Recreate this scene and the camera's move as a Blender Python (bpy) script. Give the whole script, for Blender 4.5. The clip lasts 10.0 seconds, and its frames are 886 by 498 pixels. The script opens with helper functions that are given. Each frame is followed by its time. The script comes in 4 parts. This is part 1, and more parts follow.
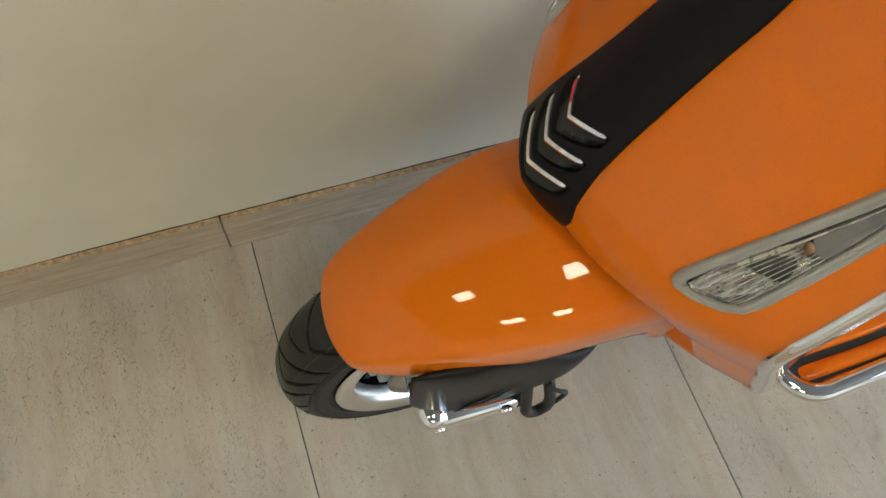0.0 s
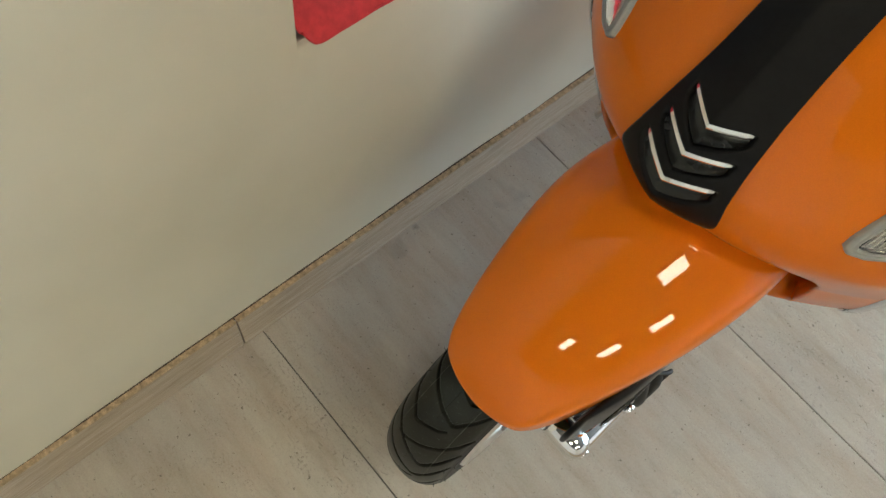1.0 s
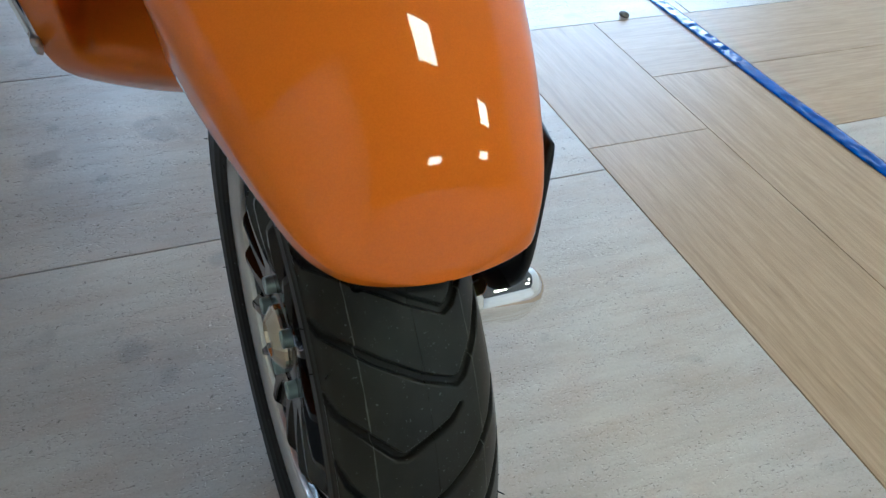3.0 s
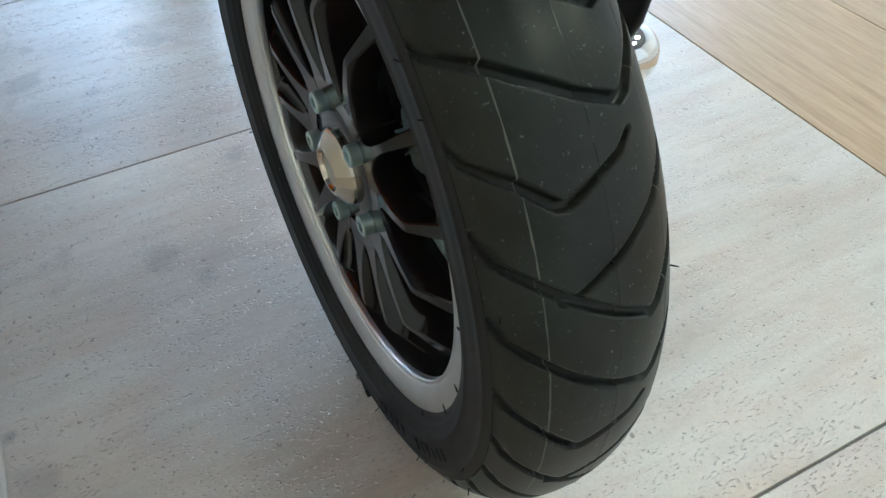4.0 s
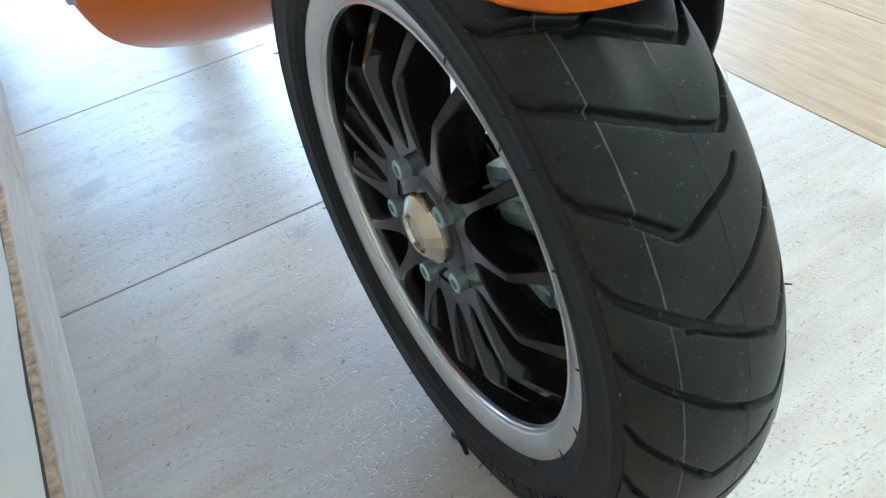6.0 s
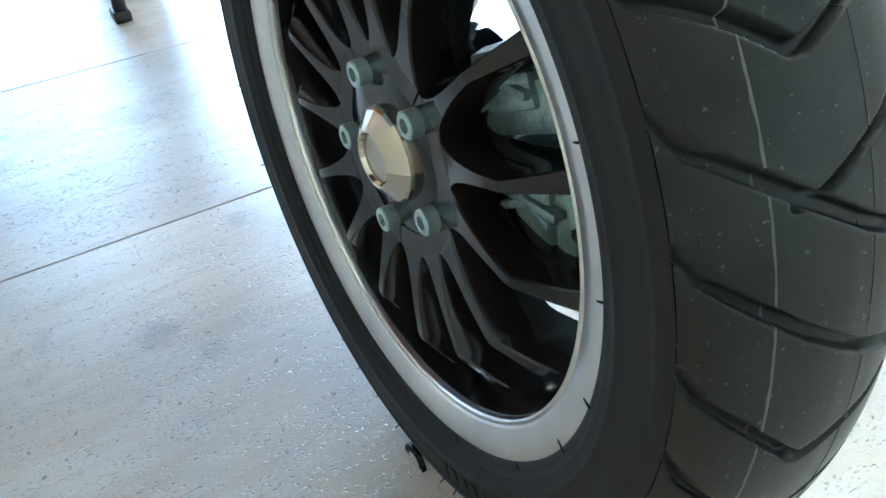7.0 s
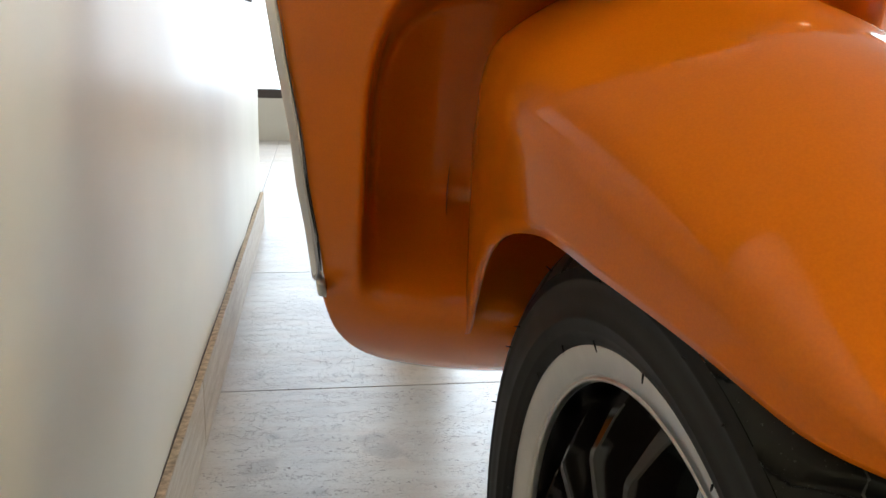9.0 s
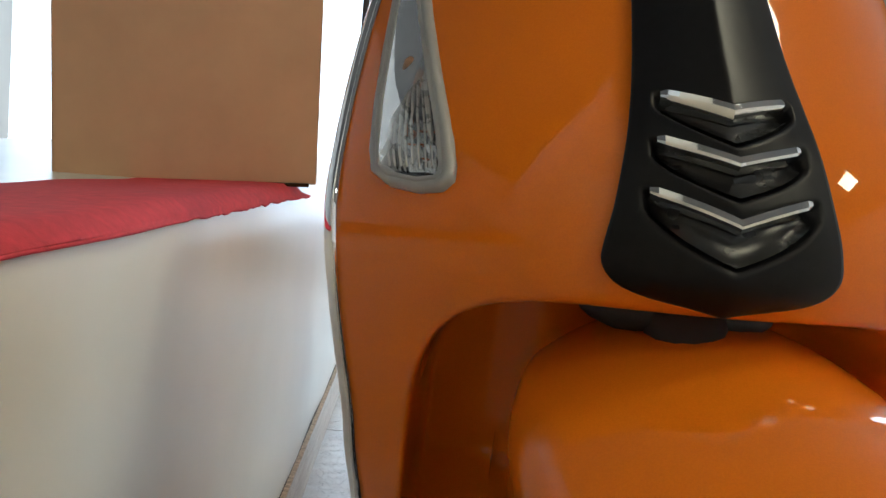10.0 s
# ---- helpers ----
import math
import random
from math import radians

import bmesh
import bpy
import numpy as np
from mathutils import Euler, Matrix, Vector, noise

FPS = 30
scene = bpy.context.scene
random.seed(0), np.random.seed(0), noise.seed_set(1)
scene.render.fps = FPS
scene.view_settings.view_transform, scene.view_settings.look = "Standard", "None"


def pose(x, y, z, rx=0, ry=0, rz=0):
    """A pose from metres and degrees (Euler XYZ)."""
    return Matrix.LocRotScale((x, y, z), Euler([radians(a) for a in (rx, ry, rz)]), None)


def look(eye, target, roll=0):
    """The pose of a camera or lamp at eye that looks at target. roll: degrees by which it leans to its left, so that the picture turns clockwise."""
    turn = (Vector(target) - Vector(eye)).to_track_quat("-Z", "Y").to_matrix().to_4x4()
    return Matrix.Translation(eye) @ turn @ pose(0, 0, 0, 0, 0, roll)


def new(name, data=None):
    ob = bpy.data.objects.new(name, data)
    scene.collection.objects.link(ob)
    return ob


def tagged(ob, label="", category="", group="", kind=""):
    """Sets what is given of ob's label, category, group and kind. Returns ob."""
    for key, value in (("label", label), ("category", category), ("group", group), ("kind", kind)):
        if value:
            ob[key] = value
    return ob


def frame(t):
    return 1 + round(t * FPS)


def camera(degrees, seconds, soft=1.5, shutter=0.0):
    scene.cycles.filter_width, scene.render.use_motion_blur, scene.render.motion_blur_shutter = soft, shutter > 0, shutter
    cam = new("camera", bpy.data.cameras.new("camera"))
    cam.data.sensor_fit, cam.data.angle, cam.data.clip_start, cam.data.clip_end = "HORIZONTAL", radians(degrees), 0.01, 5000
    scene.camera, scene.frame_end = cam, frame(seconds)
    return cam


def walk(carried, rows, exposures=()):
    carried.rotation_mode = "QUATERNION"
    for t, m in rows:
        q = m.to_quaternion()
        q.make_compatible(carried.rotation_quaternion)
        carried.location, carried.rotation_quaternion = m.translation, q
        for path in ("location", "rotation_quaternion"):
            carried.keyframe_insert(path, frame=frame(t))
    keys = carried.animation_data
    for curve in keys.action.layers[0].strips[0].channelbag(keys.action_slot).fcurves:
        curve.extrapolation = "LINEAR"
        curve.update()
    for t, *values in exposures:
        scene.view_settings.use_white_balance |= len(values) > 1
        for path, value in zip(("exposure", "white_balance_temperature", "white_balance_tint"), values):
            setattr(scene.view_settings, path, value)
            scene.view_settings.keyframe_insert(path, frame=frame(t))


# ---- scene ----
cam = camera(59.0, 10.0)
PATH = [
    (0, (0.339, -0.1836, 1.2463), (-0.4519, 0.206, -0.549), 8.15),
    (0.5, (0.2536, -0.3033, 1.2296), (-0.3926, 0.2803, -0.571), 12.38),
    (1, (0.1172, -0.3878, 1.2323), (-0.4192, 0.321, -0.5593), 13.34),
    (1.5, (0.0548, -0.4917, 1.2189), (-0.2136, 0.3087, -0.1403), 8.83),
    (2, (-0.0021, -0.5697, 1.1477), (0.1673, 0.4054, -0.1094), 13.94),
    (2.2, (-0.0264, -0.5529, 1.0924), (0.2211, 0.4242, -0.1501), 12.32),
    (3.3, (-0.105, -0.383, 0.579), (0.595, 0.979, -0.708), 4.1),
    (3.5, (-0.1117, -0.3808, 0.5499), (0.2627, 0.3580, -0.1741), 2.21),
    (4, (-0.1391, -0.3783, 0.5480), (0.1897, 0.3209, -0.2350), -2.6),
    (4.5, (-0.1612, -0.3862, 0.5783), (0.1529, 0.3262, -0.1987), -7.26),
    (5, (-0.1766, -0.4049, 0.6068), (0.1175, 0.3309, -0.1561), -11.24),
    (5.2, (-0.184, -0.412, 0.612), (0.362, 0.941, -0.756), -11.6),
    (6.3, (-0.172, -0.349, 0.506), (0.43, 1.074, -0.765), -9.5),
    (6.5, (-0.1715, -0.3358, 0.4688), (0.2000, 0.4437, -0.2126), -6.39),
    (7, (-0.1701, -0.3195, 0.4301), (0.2355, 0.4636, -0.2273), -5.5),
    (7.5, (-0.1690, -0.3047, 0.4346), (0.2297, 0.5195, -0.1751), -3.32),
    (8, (-0.1678, -0.2919, 0.4599), (0.1507, 0.6468, -0.0169), -0.09),
    (8.5, (-0.1685, -0.2916, 0.4980), (0.0621, 0.7163, 0.1224), 0.46),
    (9, (-0.1752, -0.3069, 0.5344), (0.1526, 1.6038, 0.0429), 1.94),
    (9.5, (-0.1593, -0.2992, 0.58), (0.0342, 1.6695, 0.2854), 3.68),
    (10, (-0.1485, -0.3234, 0.6536), (-0.0716, 1.6655, 0.4584), 5.2),
]
EXPOSURE = [
    (0.0, -0.46, 5800, 7), (1.0, -0.4, 5750, 6), (1.5, -0.36, 5450, 6), (2.0, -0.4, 4950, 5), (2.2, -0.38, 4900, 5), (3.5, -0.08, 4800, 5), (4.0, 0.32, 4850, 4), (5.0, 0.65, 4900, 4),
    (6.5, 0.82, 4560, 1), (7.5, 1.05, 4550, 0), (8.0, 0.8, 4900, 4), (8.5, 0.4, 5600, 7), (9.0, -0.1, 6000, 9), (9.5, -0.44, 5850, 9), (10.0, -0.45, 5600, 8),
]
walk(cam, [(t, look(eye, target, roll)) for t, eye, target, roll in PATH], EXPOSURE)

# ---- world and light ----
world = bpy.data.worlds.new("world")
scene.world = world
world.use_nodes = True
wn = world.node_tree
sky = wn.nodes.new("ShaderNodeTexSky")
sky.sky_type = "NISHITA"
sky.sun_disc = False
sky.sun_elevation = radians(42)
sky.sun_rotation = radians(20)
wn.nodes["Background"].inputs["Strength"].default_value = 0.12
wn.links.new(sky.outputs["Color"], wn.nodes["Background"].inputs["Color"])


def area(name, place, target, wide, high, power, colour):
    lamp = bpy.data.lights.new(name, "AREA")
    lamp.shape, lamp.size, lamp.size_y, lamp.energy, lamp.color = "RECTANGLE", wide, high, power, colour
    ob = new(name, lamp)
    ob.matrix_world = look(place, target)
    return ob


sun_lamp = bpy.data.lights.new("sun", "SUN")
sun_lamp.energy, sun_lamp.angle, sun_lamp.color = 2.0, radians(0.6), (1.0, 0.95, 0.88)
sun = new("sun", sun_lamp)
sun.matrix_world = look((1.6, 8.0, 6.5), (0.4, 3.6, 0.0))

area("window_light_north", (-0.99, 4.22, 1.35), (-0.6, 0.0, 0.9), 3.1, 2.05, 38, (0.80, 0.91, 1.0))
# lamp in an added, unseen door opening, to brighten the right-hand floor
area("added_door_light", (2.4, 4.22, 1.22), (1.6, 0.0, 0.4), 3.5, 2.3, 200, (0.80, 0.91, 1.0))

# ---- materials ----


def material(name, colour, rough=0.5, metal=0.0, coat=0.0, spec=0.5):
    m = bpy.data.materials.new(name)
    m.use_nodes = True
    b = m.node_tree.nodes["Principled BSDF"]
    b.inputs["Base Color"].default_value = (*colour, 1)
    b.inputs["Roughness"].default_value = rough
    b.inputs["Metallic"].default_value = metal
    b.inputs["Coat Weight"].default_value = coat
    b.inputs["Coat Roughness"].default_value = 0.03
    b.inputs["Specular IOR Level"].default_value = spec
    return m


def node(m, kind, **values):
    n = m.node_tree.nodes.new(kind)
    for key, value in values.items():
        n.inputs[key].default_value = value
    return n


def wire(m, a, b):
    m.node_tree.links.new(a, b)


def shader(m):
    return m.node_tree.nodes["Principled BSDF"]


def place_in(m, scale=(1, 1, 1), turn=(0, 0, 0)):
    """Object-space coordinates, stretched."""
    tc = node(m, "ShaderNodeTexCoord")
    mp = node(m, "ShaderNodeMapping")
    mp.inputs["Scale"].default_value = scale
    mp.inputs["Rotation"].default_value = turn
    wire(m, tc.outputs["Object"], mp.inputs["Vector"])
    return mp.outputs["Vector"]


def noise_at(m, vec, scale, detail=5.0, rough=0.55):
    n = node(m, "ShaderNodeTexNoise", Scale=scale, Detail=detail, Roughness=rough)
    wire(m, vec, n.inputs["Vector"])
    return n.outputs["Fac"]


def ramp(m, fac, stops):
    r = node(m, "ShaderNodeValToRGB")
    e = r.color_ramp.elements
    while len(e) < len(stops):
        e.new(0.5)
    for item, (at, col) in zip(e, stops):
        item.position = at
        item.color = (*col, 1) if len(col) == 3 else col
    wire(m, fac, r.inputs["Fac"])
    return r.outputs["Color"]


def mix(m, fac, a, b, how="MIX"):
    n = m.node_tree.nodes.new("ShaderNodeMix")
    n.data_type, n.blend_type = "RGBA", how
    for value, socket in ((fac, n.inputs[0]), (a, n.inputs[6]), (b, n.inputs[7])):
        if hasattr(value, "is_output"):
            wire(m, value, socket)
        else:
            socket.default_value = value if isinstance(value, (int, float)) else (*value, 1)
    return n.outputs[2]


def bump(m, height, strength=0.3, distance=0.001, after=None):
    n = node(m, "ShaderNodeBump", Strength=strength, Distance=distance)
    wire(m, height, n.inputs["Height"])
    if after is not None:
        wire(m, after, n.inputs["Normal"])
    wire(m, n.outputs["Normal"], shader(m).inputs["Normal"])
    return n.outputs["Normal"]


def rough_from(m, fac, low, high):
    n = node(m, "ShaderNodeMapRange")
    n.inputs["To Min"].default_value, n.inputs["To Max"].default_value = low, high
    wire(m, fac, n.inputs["Value"])
    wire(m, n.outputs["Result"], shader(m).inputs["Roughness"])


# pale pitted stone-look tile, streaks along x
stone = material("pitted_travertine_tile", (0.5, 0.45, 0.4), 0.45)
info = node(stone, "ShaderNodeObjectInfo")


def tile_space(scale):
    vec = place_in(stone, scale)
    add = node(stone, "ShaderNodeVectorMath")
    mul = node(stone, "ShaderNodeMath")
    mul.operation = "MULTIPLY"
    mul.inputs[1].default_value = 17.0
    wire(stone, info.outputs["Random"], mul.inputs[0])
    wire(stone, vec, add.inputs[0])
    wire(stone, mul.outputs[0], add.inputs[1])
    return add.outputs["Vector"]


v = tile_space((1.7, 6.5, 1.0))
v3 = tile_space((1.0, 1.0, 1.0))
v5 = tile_space((0.9, 2.1, 1.0))
v4 = tile_space((2.6, 24.0, 1.0))
base = ramp(stone, noise_at(stone, v, 2.4, 7, 0.62), [(0.28, (0.49, 0.43, 0.36)), (0.50, (0.56, 0.51, 0.445)), (0.72, (0.62, 0.575, 0.51))])
veins = ramp(stone, noise_at(stone, v4, 3.0, 6, 0.6), [(0.30, (0.80, 0.77, 0.73)), (0.50, (1, 1, 1)), (0.75, (1.05, 1.05, 1.05))])
blot = ramp(stone, noise_at(stone, v3, 4.0, 3, 0.5), [(0.35, (0.88, 0.88, 0.89)), (0.65, (1.0, 0.985, 0.95))])
col = mix(stone, 1.0, mix(stone, 0.35, base, veins, "MULTIPLY"), blot, "MULTIPLY")
pit = ramp(stone, noise_at(stone, v5, 240.0, 2, 0.45), [(0.605, (0, 0, 0)), (0.655, (1, 1, 1))])
patch = ramp(stone, noise_at(stone, v, 9.0, 5, 0.7), [(0.45, (0, 0, 0)), (0.62, (1, 1, 1))])
blush = ramp(stone, noise_at(stone, v, 3.7, 6, 0.65), [(0.44, (1, 1, 1)), (0.66, (0.93, 0.85, 0.80))])
pits = mix(stone, 1.0, pit, patch, "MULTIPLY")
stain = ramp(stone, noise_at(stone, v3, 11.0, 2, 0.4), [(0.69, (0, 0, 0)), (0.74, (1, 1, 1))])
crumb = ramp(stone, noise_at(stone, v3, 120.0, 2, 0.5), [(0.70, (0, 0, 0)), (0.72, (1, 1, 1))])
col = mix(stone, 0.8, col, blush, "MULTIPLY")
col = mix(stone, mix(stone, 0.5, (0, 0, 0), pits), col, (0.25, 0.20, 0.155))
col = mix(stone, mix(stone, 0.5, (0, 0, 0), stain), col, (0.30, 0.26, 0.225))
col = mix(stone, mix(stone, 0.7, (0, 0, 0), crumb), col, (0.16, 0.13, 0.11))
grain = ramp(stone, noise_at(stone, v3, 420.0, 2, 0.5), [(0.3, (0.90, 0.89, 0.88)), (0.6, (1.0, 1.0, 1.0))])
for sx, sy, size, tint in ((-0.158, 0.233, 0.020, 0.75), (-0.232, 0.716, 0.010, 0.9), (-0.169, 0.570, 0.010, 0.8), (-0.046, 0.360, 0.013, 0.8), (-0.125, 0.190, 0.011, 0.6), (-0.314, 0.089, 0.006, 1.0), (0.30, 0.11, 0.006, 0.7), (-0.10, 0.92, 0.012, 0.8), (-0.27, 0.93, 0.016, 0.8)):
    apart = node(stone, "ShaderNodeVectorMath")
    apart.operation = "DISTANCE"
    apart.inputs[1].default_value = (sx, sy, 0.0)
    wire(stone, place_in(stone), apart.inputs[0])
    ragged = node(stone, "ShaderNodeMath")
    ragged.operation = "MULTIPLY_ADD"
    wire(stone, noise_at(stone, place_in(stone), 70.0, 3, 0.6), ragged.inputs[0])
    ragged.inputs[1].default_value = 0.030
    wire(stone, apart.outputs["Value"], ragged.inputs[2])
    spot = ramp(stone, ragged.outputs[0], [(size * 0.7 + 0.012, (tint, tint, tint)), (size + 0.018, (0, 0, 0))])
    col = mix(stone, mix(stone, 0.55, (0, 0, 0), spot), col, (0.25, 0.215, 0.19))
wire(stone, mix(stone, 0.8, col, grain, "MULTIPLY"), shader(stone).inputs["Base Color"])
inv = node(stone, "ShaderNodeInvert")
wire(stone, pits, inv.inputs["Color"])
soft = bump(stone, noise_at(stone, v, 26.0, 5, 0.65), 0.25, 0.0012)
bump(stone, inv.outputs["Color"], 1.0, 0.0034, soft)
rough_from(stone, noise_at(stone, v, 12.0, 4), 0.24, 0.42)

grout = material("grout", (0.16, 0.14, 0.12), 0.9)
wire(grout, ramp(grout, noise_at(grout, place_in(grout), 60), [(0.3, (0.10, 0.09, 0.08)), (0.7, (0.2, 0.18, 0.16))]), shader(grout).inputs["Base Color"])


def wood_material(name, dark, mid, light, stretch, gloss=(0.3, 0.5)):
    m = material(name, mid, 0.4)
    vec = place_in(m, stretch)
    info = node(m, "ShaderNodeObjectInfo")
    add = node(m, "ShaderNodeVectorMath")
    wire(m, vec, add.inputs[0])
    wire(m, info.outputs["Random"], add.inputs[1])
    vec = add.outputs["Vector"]
    grain = noise_at(m, vec, 6.0, 8, 0.7)
    fine = noise_at(m, vec, 34.0, 6, 0.75)
    warp = noise_at(m, place_in(m, tuple(v ** 0.72 for v in stretch)), 1.6, 3, 0.5)
    rings = node(m, "ShaderNodeMath")
    rings.operation = "SINE"
    turn = node(m, "ShaderNodeMath")
    turn.operation = "MULTIPLY"
    turn.inputs[1].default_value = 95.0
    wire(m, warp, turn.inputs[0])
    wire(m, turn.outputs[0], rings.inputs[0])
    c = ramp(m, grain, [(0.3, dark), (0.5, mid), (0.72, light)])
    c = mix(m, 0.5, c, ramp(m, fine, [(0.38, (0.66, 0.63, 0.60)), (0.56, (1, 1, 1))]), "MULTIPLY")
    c = mix(m, 0.30, c, ramp(m, rings.outputs[0], [(0.30, (1, 1, 1)), (0.85, (0.80, 0.74, 0.66))]), "MULTIPLY")
    wire(m, c, shader(m).inputs["Base Color"])
    bump(m, fine, 0.15, 0.0006)
    rough_from(m, grain, *gloss)
    return m


oak_y = wood_material("oak_plank_lengthwise", (0.31, 0.21, 0.115), (0.41, 0.29, 0.168), (0.49, 0.36, 0.225), (24.0, 0.75, 1.0))
oak_x = wood_material("oak_plank_crosswise", (0.31, 0.21, 0.115), (0.41, 0.29, 0.168), (0.49, 0.36, 0.225), (0.75, 24.0, 1.0))
skirting_wood = wood_material("limed_wood_skirting", (0.36, 0.29, 0.21), (0.46, 0.38, 0.29), (0.55, 0.48, 0.39), (4.0, 1.0, 14.0), (0.45, 0.65))

cream = material("cream_panel_paint", (0.74, 0.70, 0.60), 0.38, 0.0, 0.0, 0.12)
n1 = noise_at(cream, place_in(cream), 3.0, 3)
n2 = noise_at(cream, place_in(cream), 55.0, 4)
wire(cream, ramp(cream, n1, [(0.35, (0.63, 0.59, 0.49)), (0.65, (0.69, 0.65, 0.55))]), shader(cream).inputs["Base Color"])
bump(cream, n2, 0.04, 0.0005)
rough_from(cream, n1, 0.27, 0.36)

white_wall = material("beige_plaster", (0.68, 0.64, 0.57), 0.8)
bump(white_wall, noise_at(white_wall, place_in(white_wall), 40), 0.1, 0.002)
wire(white_wall, ramp(white_wall, noise_at(white_wall, place_in(white_wall), 2), [(0.3, (0.64, 0.60, 0.53)), (0.7, (0.71, 0.67, 0.60))]), shader(white_wall).inputs["Base Color"])

orange = material("orange_lacquer", (0.69, 0.16, 0.0003), 0.34, 0.0, 0.75, 0.02)
shader(orange).inputs["Coat Roughness"].default_value = 0.008
flake = noise_at(orange, place_in(orange), 900.0, 2)
wire(orange, ramp(orange, flake, [(0.35, (0.68, 0.156, 0.0002)), (0.65, (0.72, 0.170, 0.0004))]), shader(orange).inputs["Base Color"])
dust = noise_at(orange, place_in(orange), 14.0, 5, 0.65)
rough_from(orange, dust, 0.30, 0.40)

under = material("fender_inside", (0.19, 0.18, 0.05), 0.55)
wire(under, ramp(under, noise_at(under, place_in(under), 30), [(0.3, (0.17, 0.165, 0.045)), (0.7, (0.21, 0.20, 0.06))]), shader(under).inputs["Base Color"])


def speckled(name, colour, rough, metal=0.0, scale=60.0, spread=0.2, relief=0.15, gloss=0.12, coat=0.0):
    m = material(name, colour, rough, metal, coat)
    n = noise_at(m, place_in(m), scale, 5, 0.6)
    lo = tuple(c * (1 - spread) for c in colour)
    hi = tuple(min(1, c * (1 + spread)) for c in colour)
    wire(m, ramp(m, n, [(0.32, lo), (0.68, hi)]), shader(m).inputs["Base Color"])
    if relief:
        bump(m, noise_at(m, place_in(m), scale * 6, 3), relief, 0.0004)
    rough_from(m, n, max(0.02, rough - gloss), min(1, rough + gloss))
    return m


rubber = speckled("tyre_rubber", (0.0145, 0.0145, 0.0125), 0.36, 0, 26, 0.35, 0.14, 0.10)
shader(rubber).inputs["Specular IOR Level"].default_value = 0.24
dusty = noise_at(rubber, place_in(rubber), 420.0, 3, 0.6)
spots = ramp(rubber, dusty, [(0.655, (0, 0, 0)), (0.73, (0.75, 0.75, 0.75))])
old = shader(rubber).inputs["Base Color"].links[0].from_socket
# teal patches: thin dust plus lamp sheen painted into the rubber colour
dust_sheen = ramp(rubber, noise_at(rubber, place_in(rubber), 11.0, 4, 0.6), [(0.43, (0, 0, 0)), (0.66, (0.28, 0.28, 0.28))])
old = mix(rubber, dust_sheen, old, (0.042, 0.055, 0.050))
wire(rubber, mix(rubber, spots, old, (0.13, 0.135, 0.125)), shader(rubber).inputs["Base Color"])
sidewall_rubber = speckled("sidewall_rubber", (0.009, 0.009, 0.0092), 0.52, 0, 40, 0.25, 0.12, 0.1)
shader(sidewall_rubber).inputs["Specular IOR Level"].default_value = 0.3
mould_line = speckled("mould_line_rubber", (0.085, 0.085, 0.072), 0.6, 0, 50, 0.2, 0)
black_plastic = speckled("satin_black_plastic", (0.006, 0.0055, 0.006), 0.36, 0, 160, 0.2, 0.10, 0.06)
shader(black_plastic).inputs["Specular IOR Level"].default_value = 0.17
gloss_black = speckled("gloss_black_wheel_paint", (0.007, 0.006, 0.006), 0.07, 0, 40, 0.2, 0, 0.03, 0.5)
shader(gloss_black).inputs["Specular IOR Level"].default_value = 0.5
satin_black = speckled("satin_black_wheel_face", (0.008, 0.0065, 0.0065), 0.11, 0.0, 60, 0.15, 0.02, 0.04)
shader(satin_black).inputs["Specular IOR Level"].default_value = 0.42
polished = speckled("polished_aluminium_rim", (0.74, 0.73, 0.71), 0.30, 1.0, 40, 0.05, 0.03, 0.06)
chrome = speckled("chrome", (0.86, 0.86, 0.87), 0.06, 1.0, 30, 0.03, 0, 0.03)
# chrome whose warm reflection of the floor is put into the base colour
tinted_chrome = speckled("chrome_with_painted_reflection", (0.62, 0.56, 0.46), 0.14, 1.0, 30, 0.05, 0, 0.04)
dull_chrome = speckled("brushed_chrome_trim", (0.55, 0.54, 0.51), 0.30, 1.0, 25, 0.04, 0, 0.03)
zinc = speckled("zinc_plated_steel", (0.42, 0.52, 0.52), 0.36, 0.85, 90, 0.15, 0.05, 0.08)
caliper_grey = speckled("cast_grey_green_caliper", (0.33, 0.42, 0.41), 0.36, 0.7, 240, 0.35, 0.5, 0.12)
steel = speckled("brushed_steel_disc", (0.33, 0.31, 0.30), 0.22, 1.0, 80, 0.08, 0.05, 0.06)
dark_iron = speckled("black_painted_steel", (0.02, 0.02, 0.02), 0.45, 0.1, 60, 0.25, 0.1)
hose_black = speckled("rubber_hose", (0.015, 0.015, 0.015), 0.6, 0, 60, 0.2, 0.1)
felt = speckled("red_felt_cloth", (0.58, 0.042, 0.05), 0.95, 0, 90, 0.14, 0.6, 0.03)
card = speckled("brown_cardboard", (0.55, 0.355, 0.21), 0.8, 0, 8, 0.07, 0.1, 0.05)
slot_black = speckled("slot_black", (0.006, 0.006, 0.006), 0.25, 0, 60, 0.2, 0)
signal_rim = speckled("grey_plastic_rim", (0.33, 0.325, 0.31), 0.35, 0, 60, 0.06, 0.05, 0.06)
signal_back = speckled("silvered_plastic", (0.62, 0.59, 0.54), 0.28, 0.55, 80, 0.06, 0.03, 0.06)
signal_bowl = speckled("dark_silvered_bowl", (0.34, 0.33, 0.32), 0.16, 0.9, 40, 0.15, 0.05, 0.08)
signal_dark = speckled("smoky_plastic", (0.05, 0.05, 0.055), 0.22, 0, 60, 0.2, 0)
reflector = speckled("faceted_reflector", (0.78, 0.77, 0.74), 0.10, 1.0, 50, 0.06, 0)
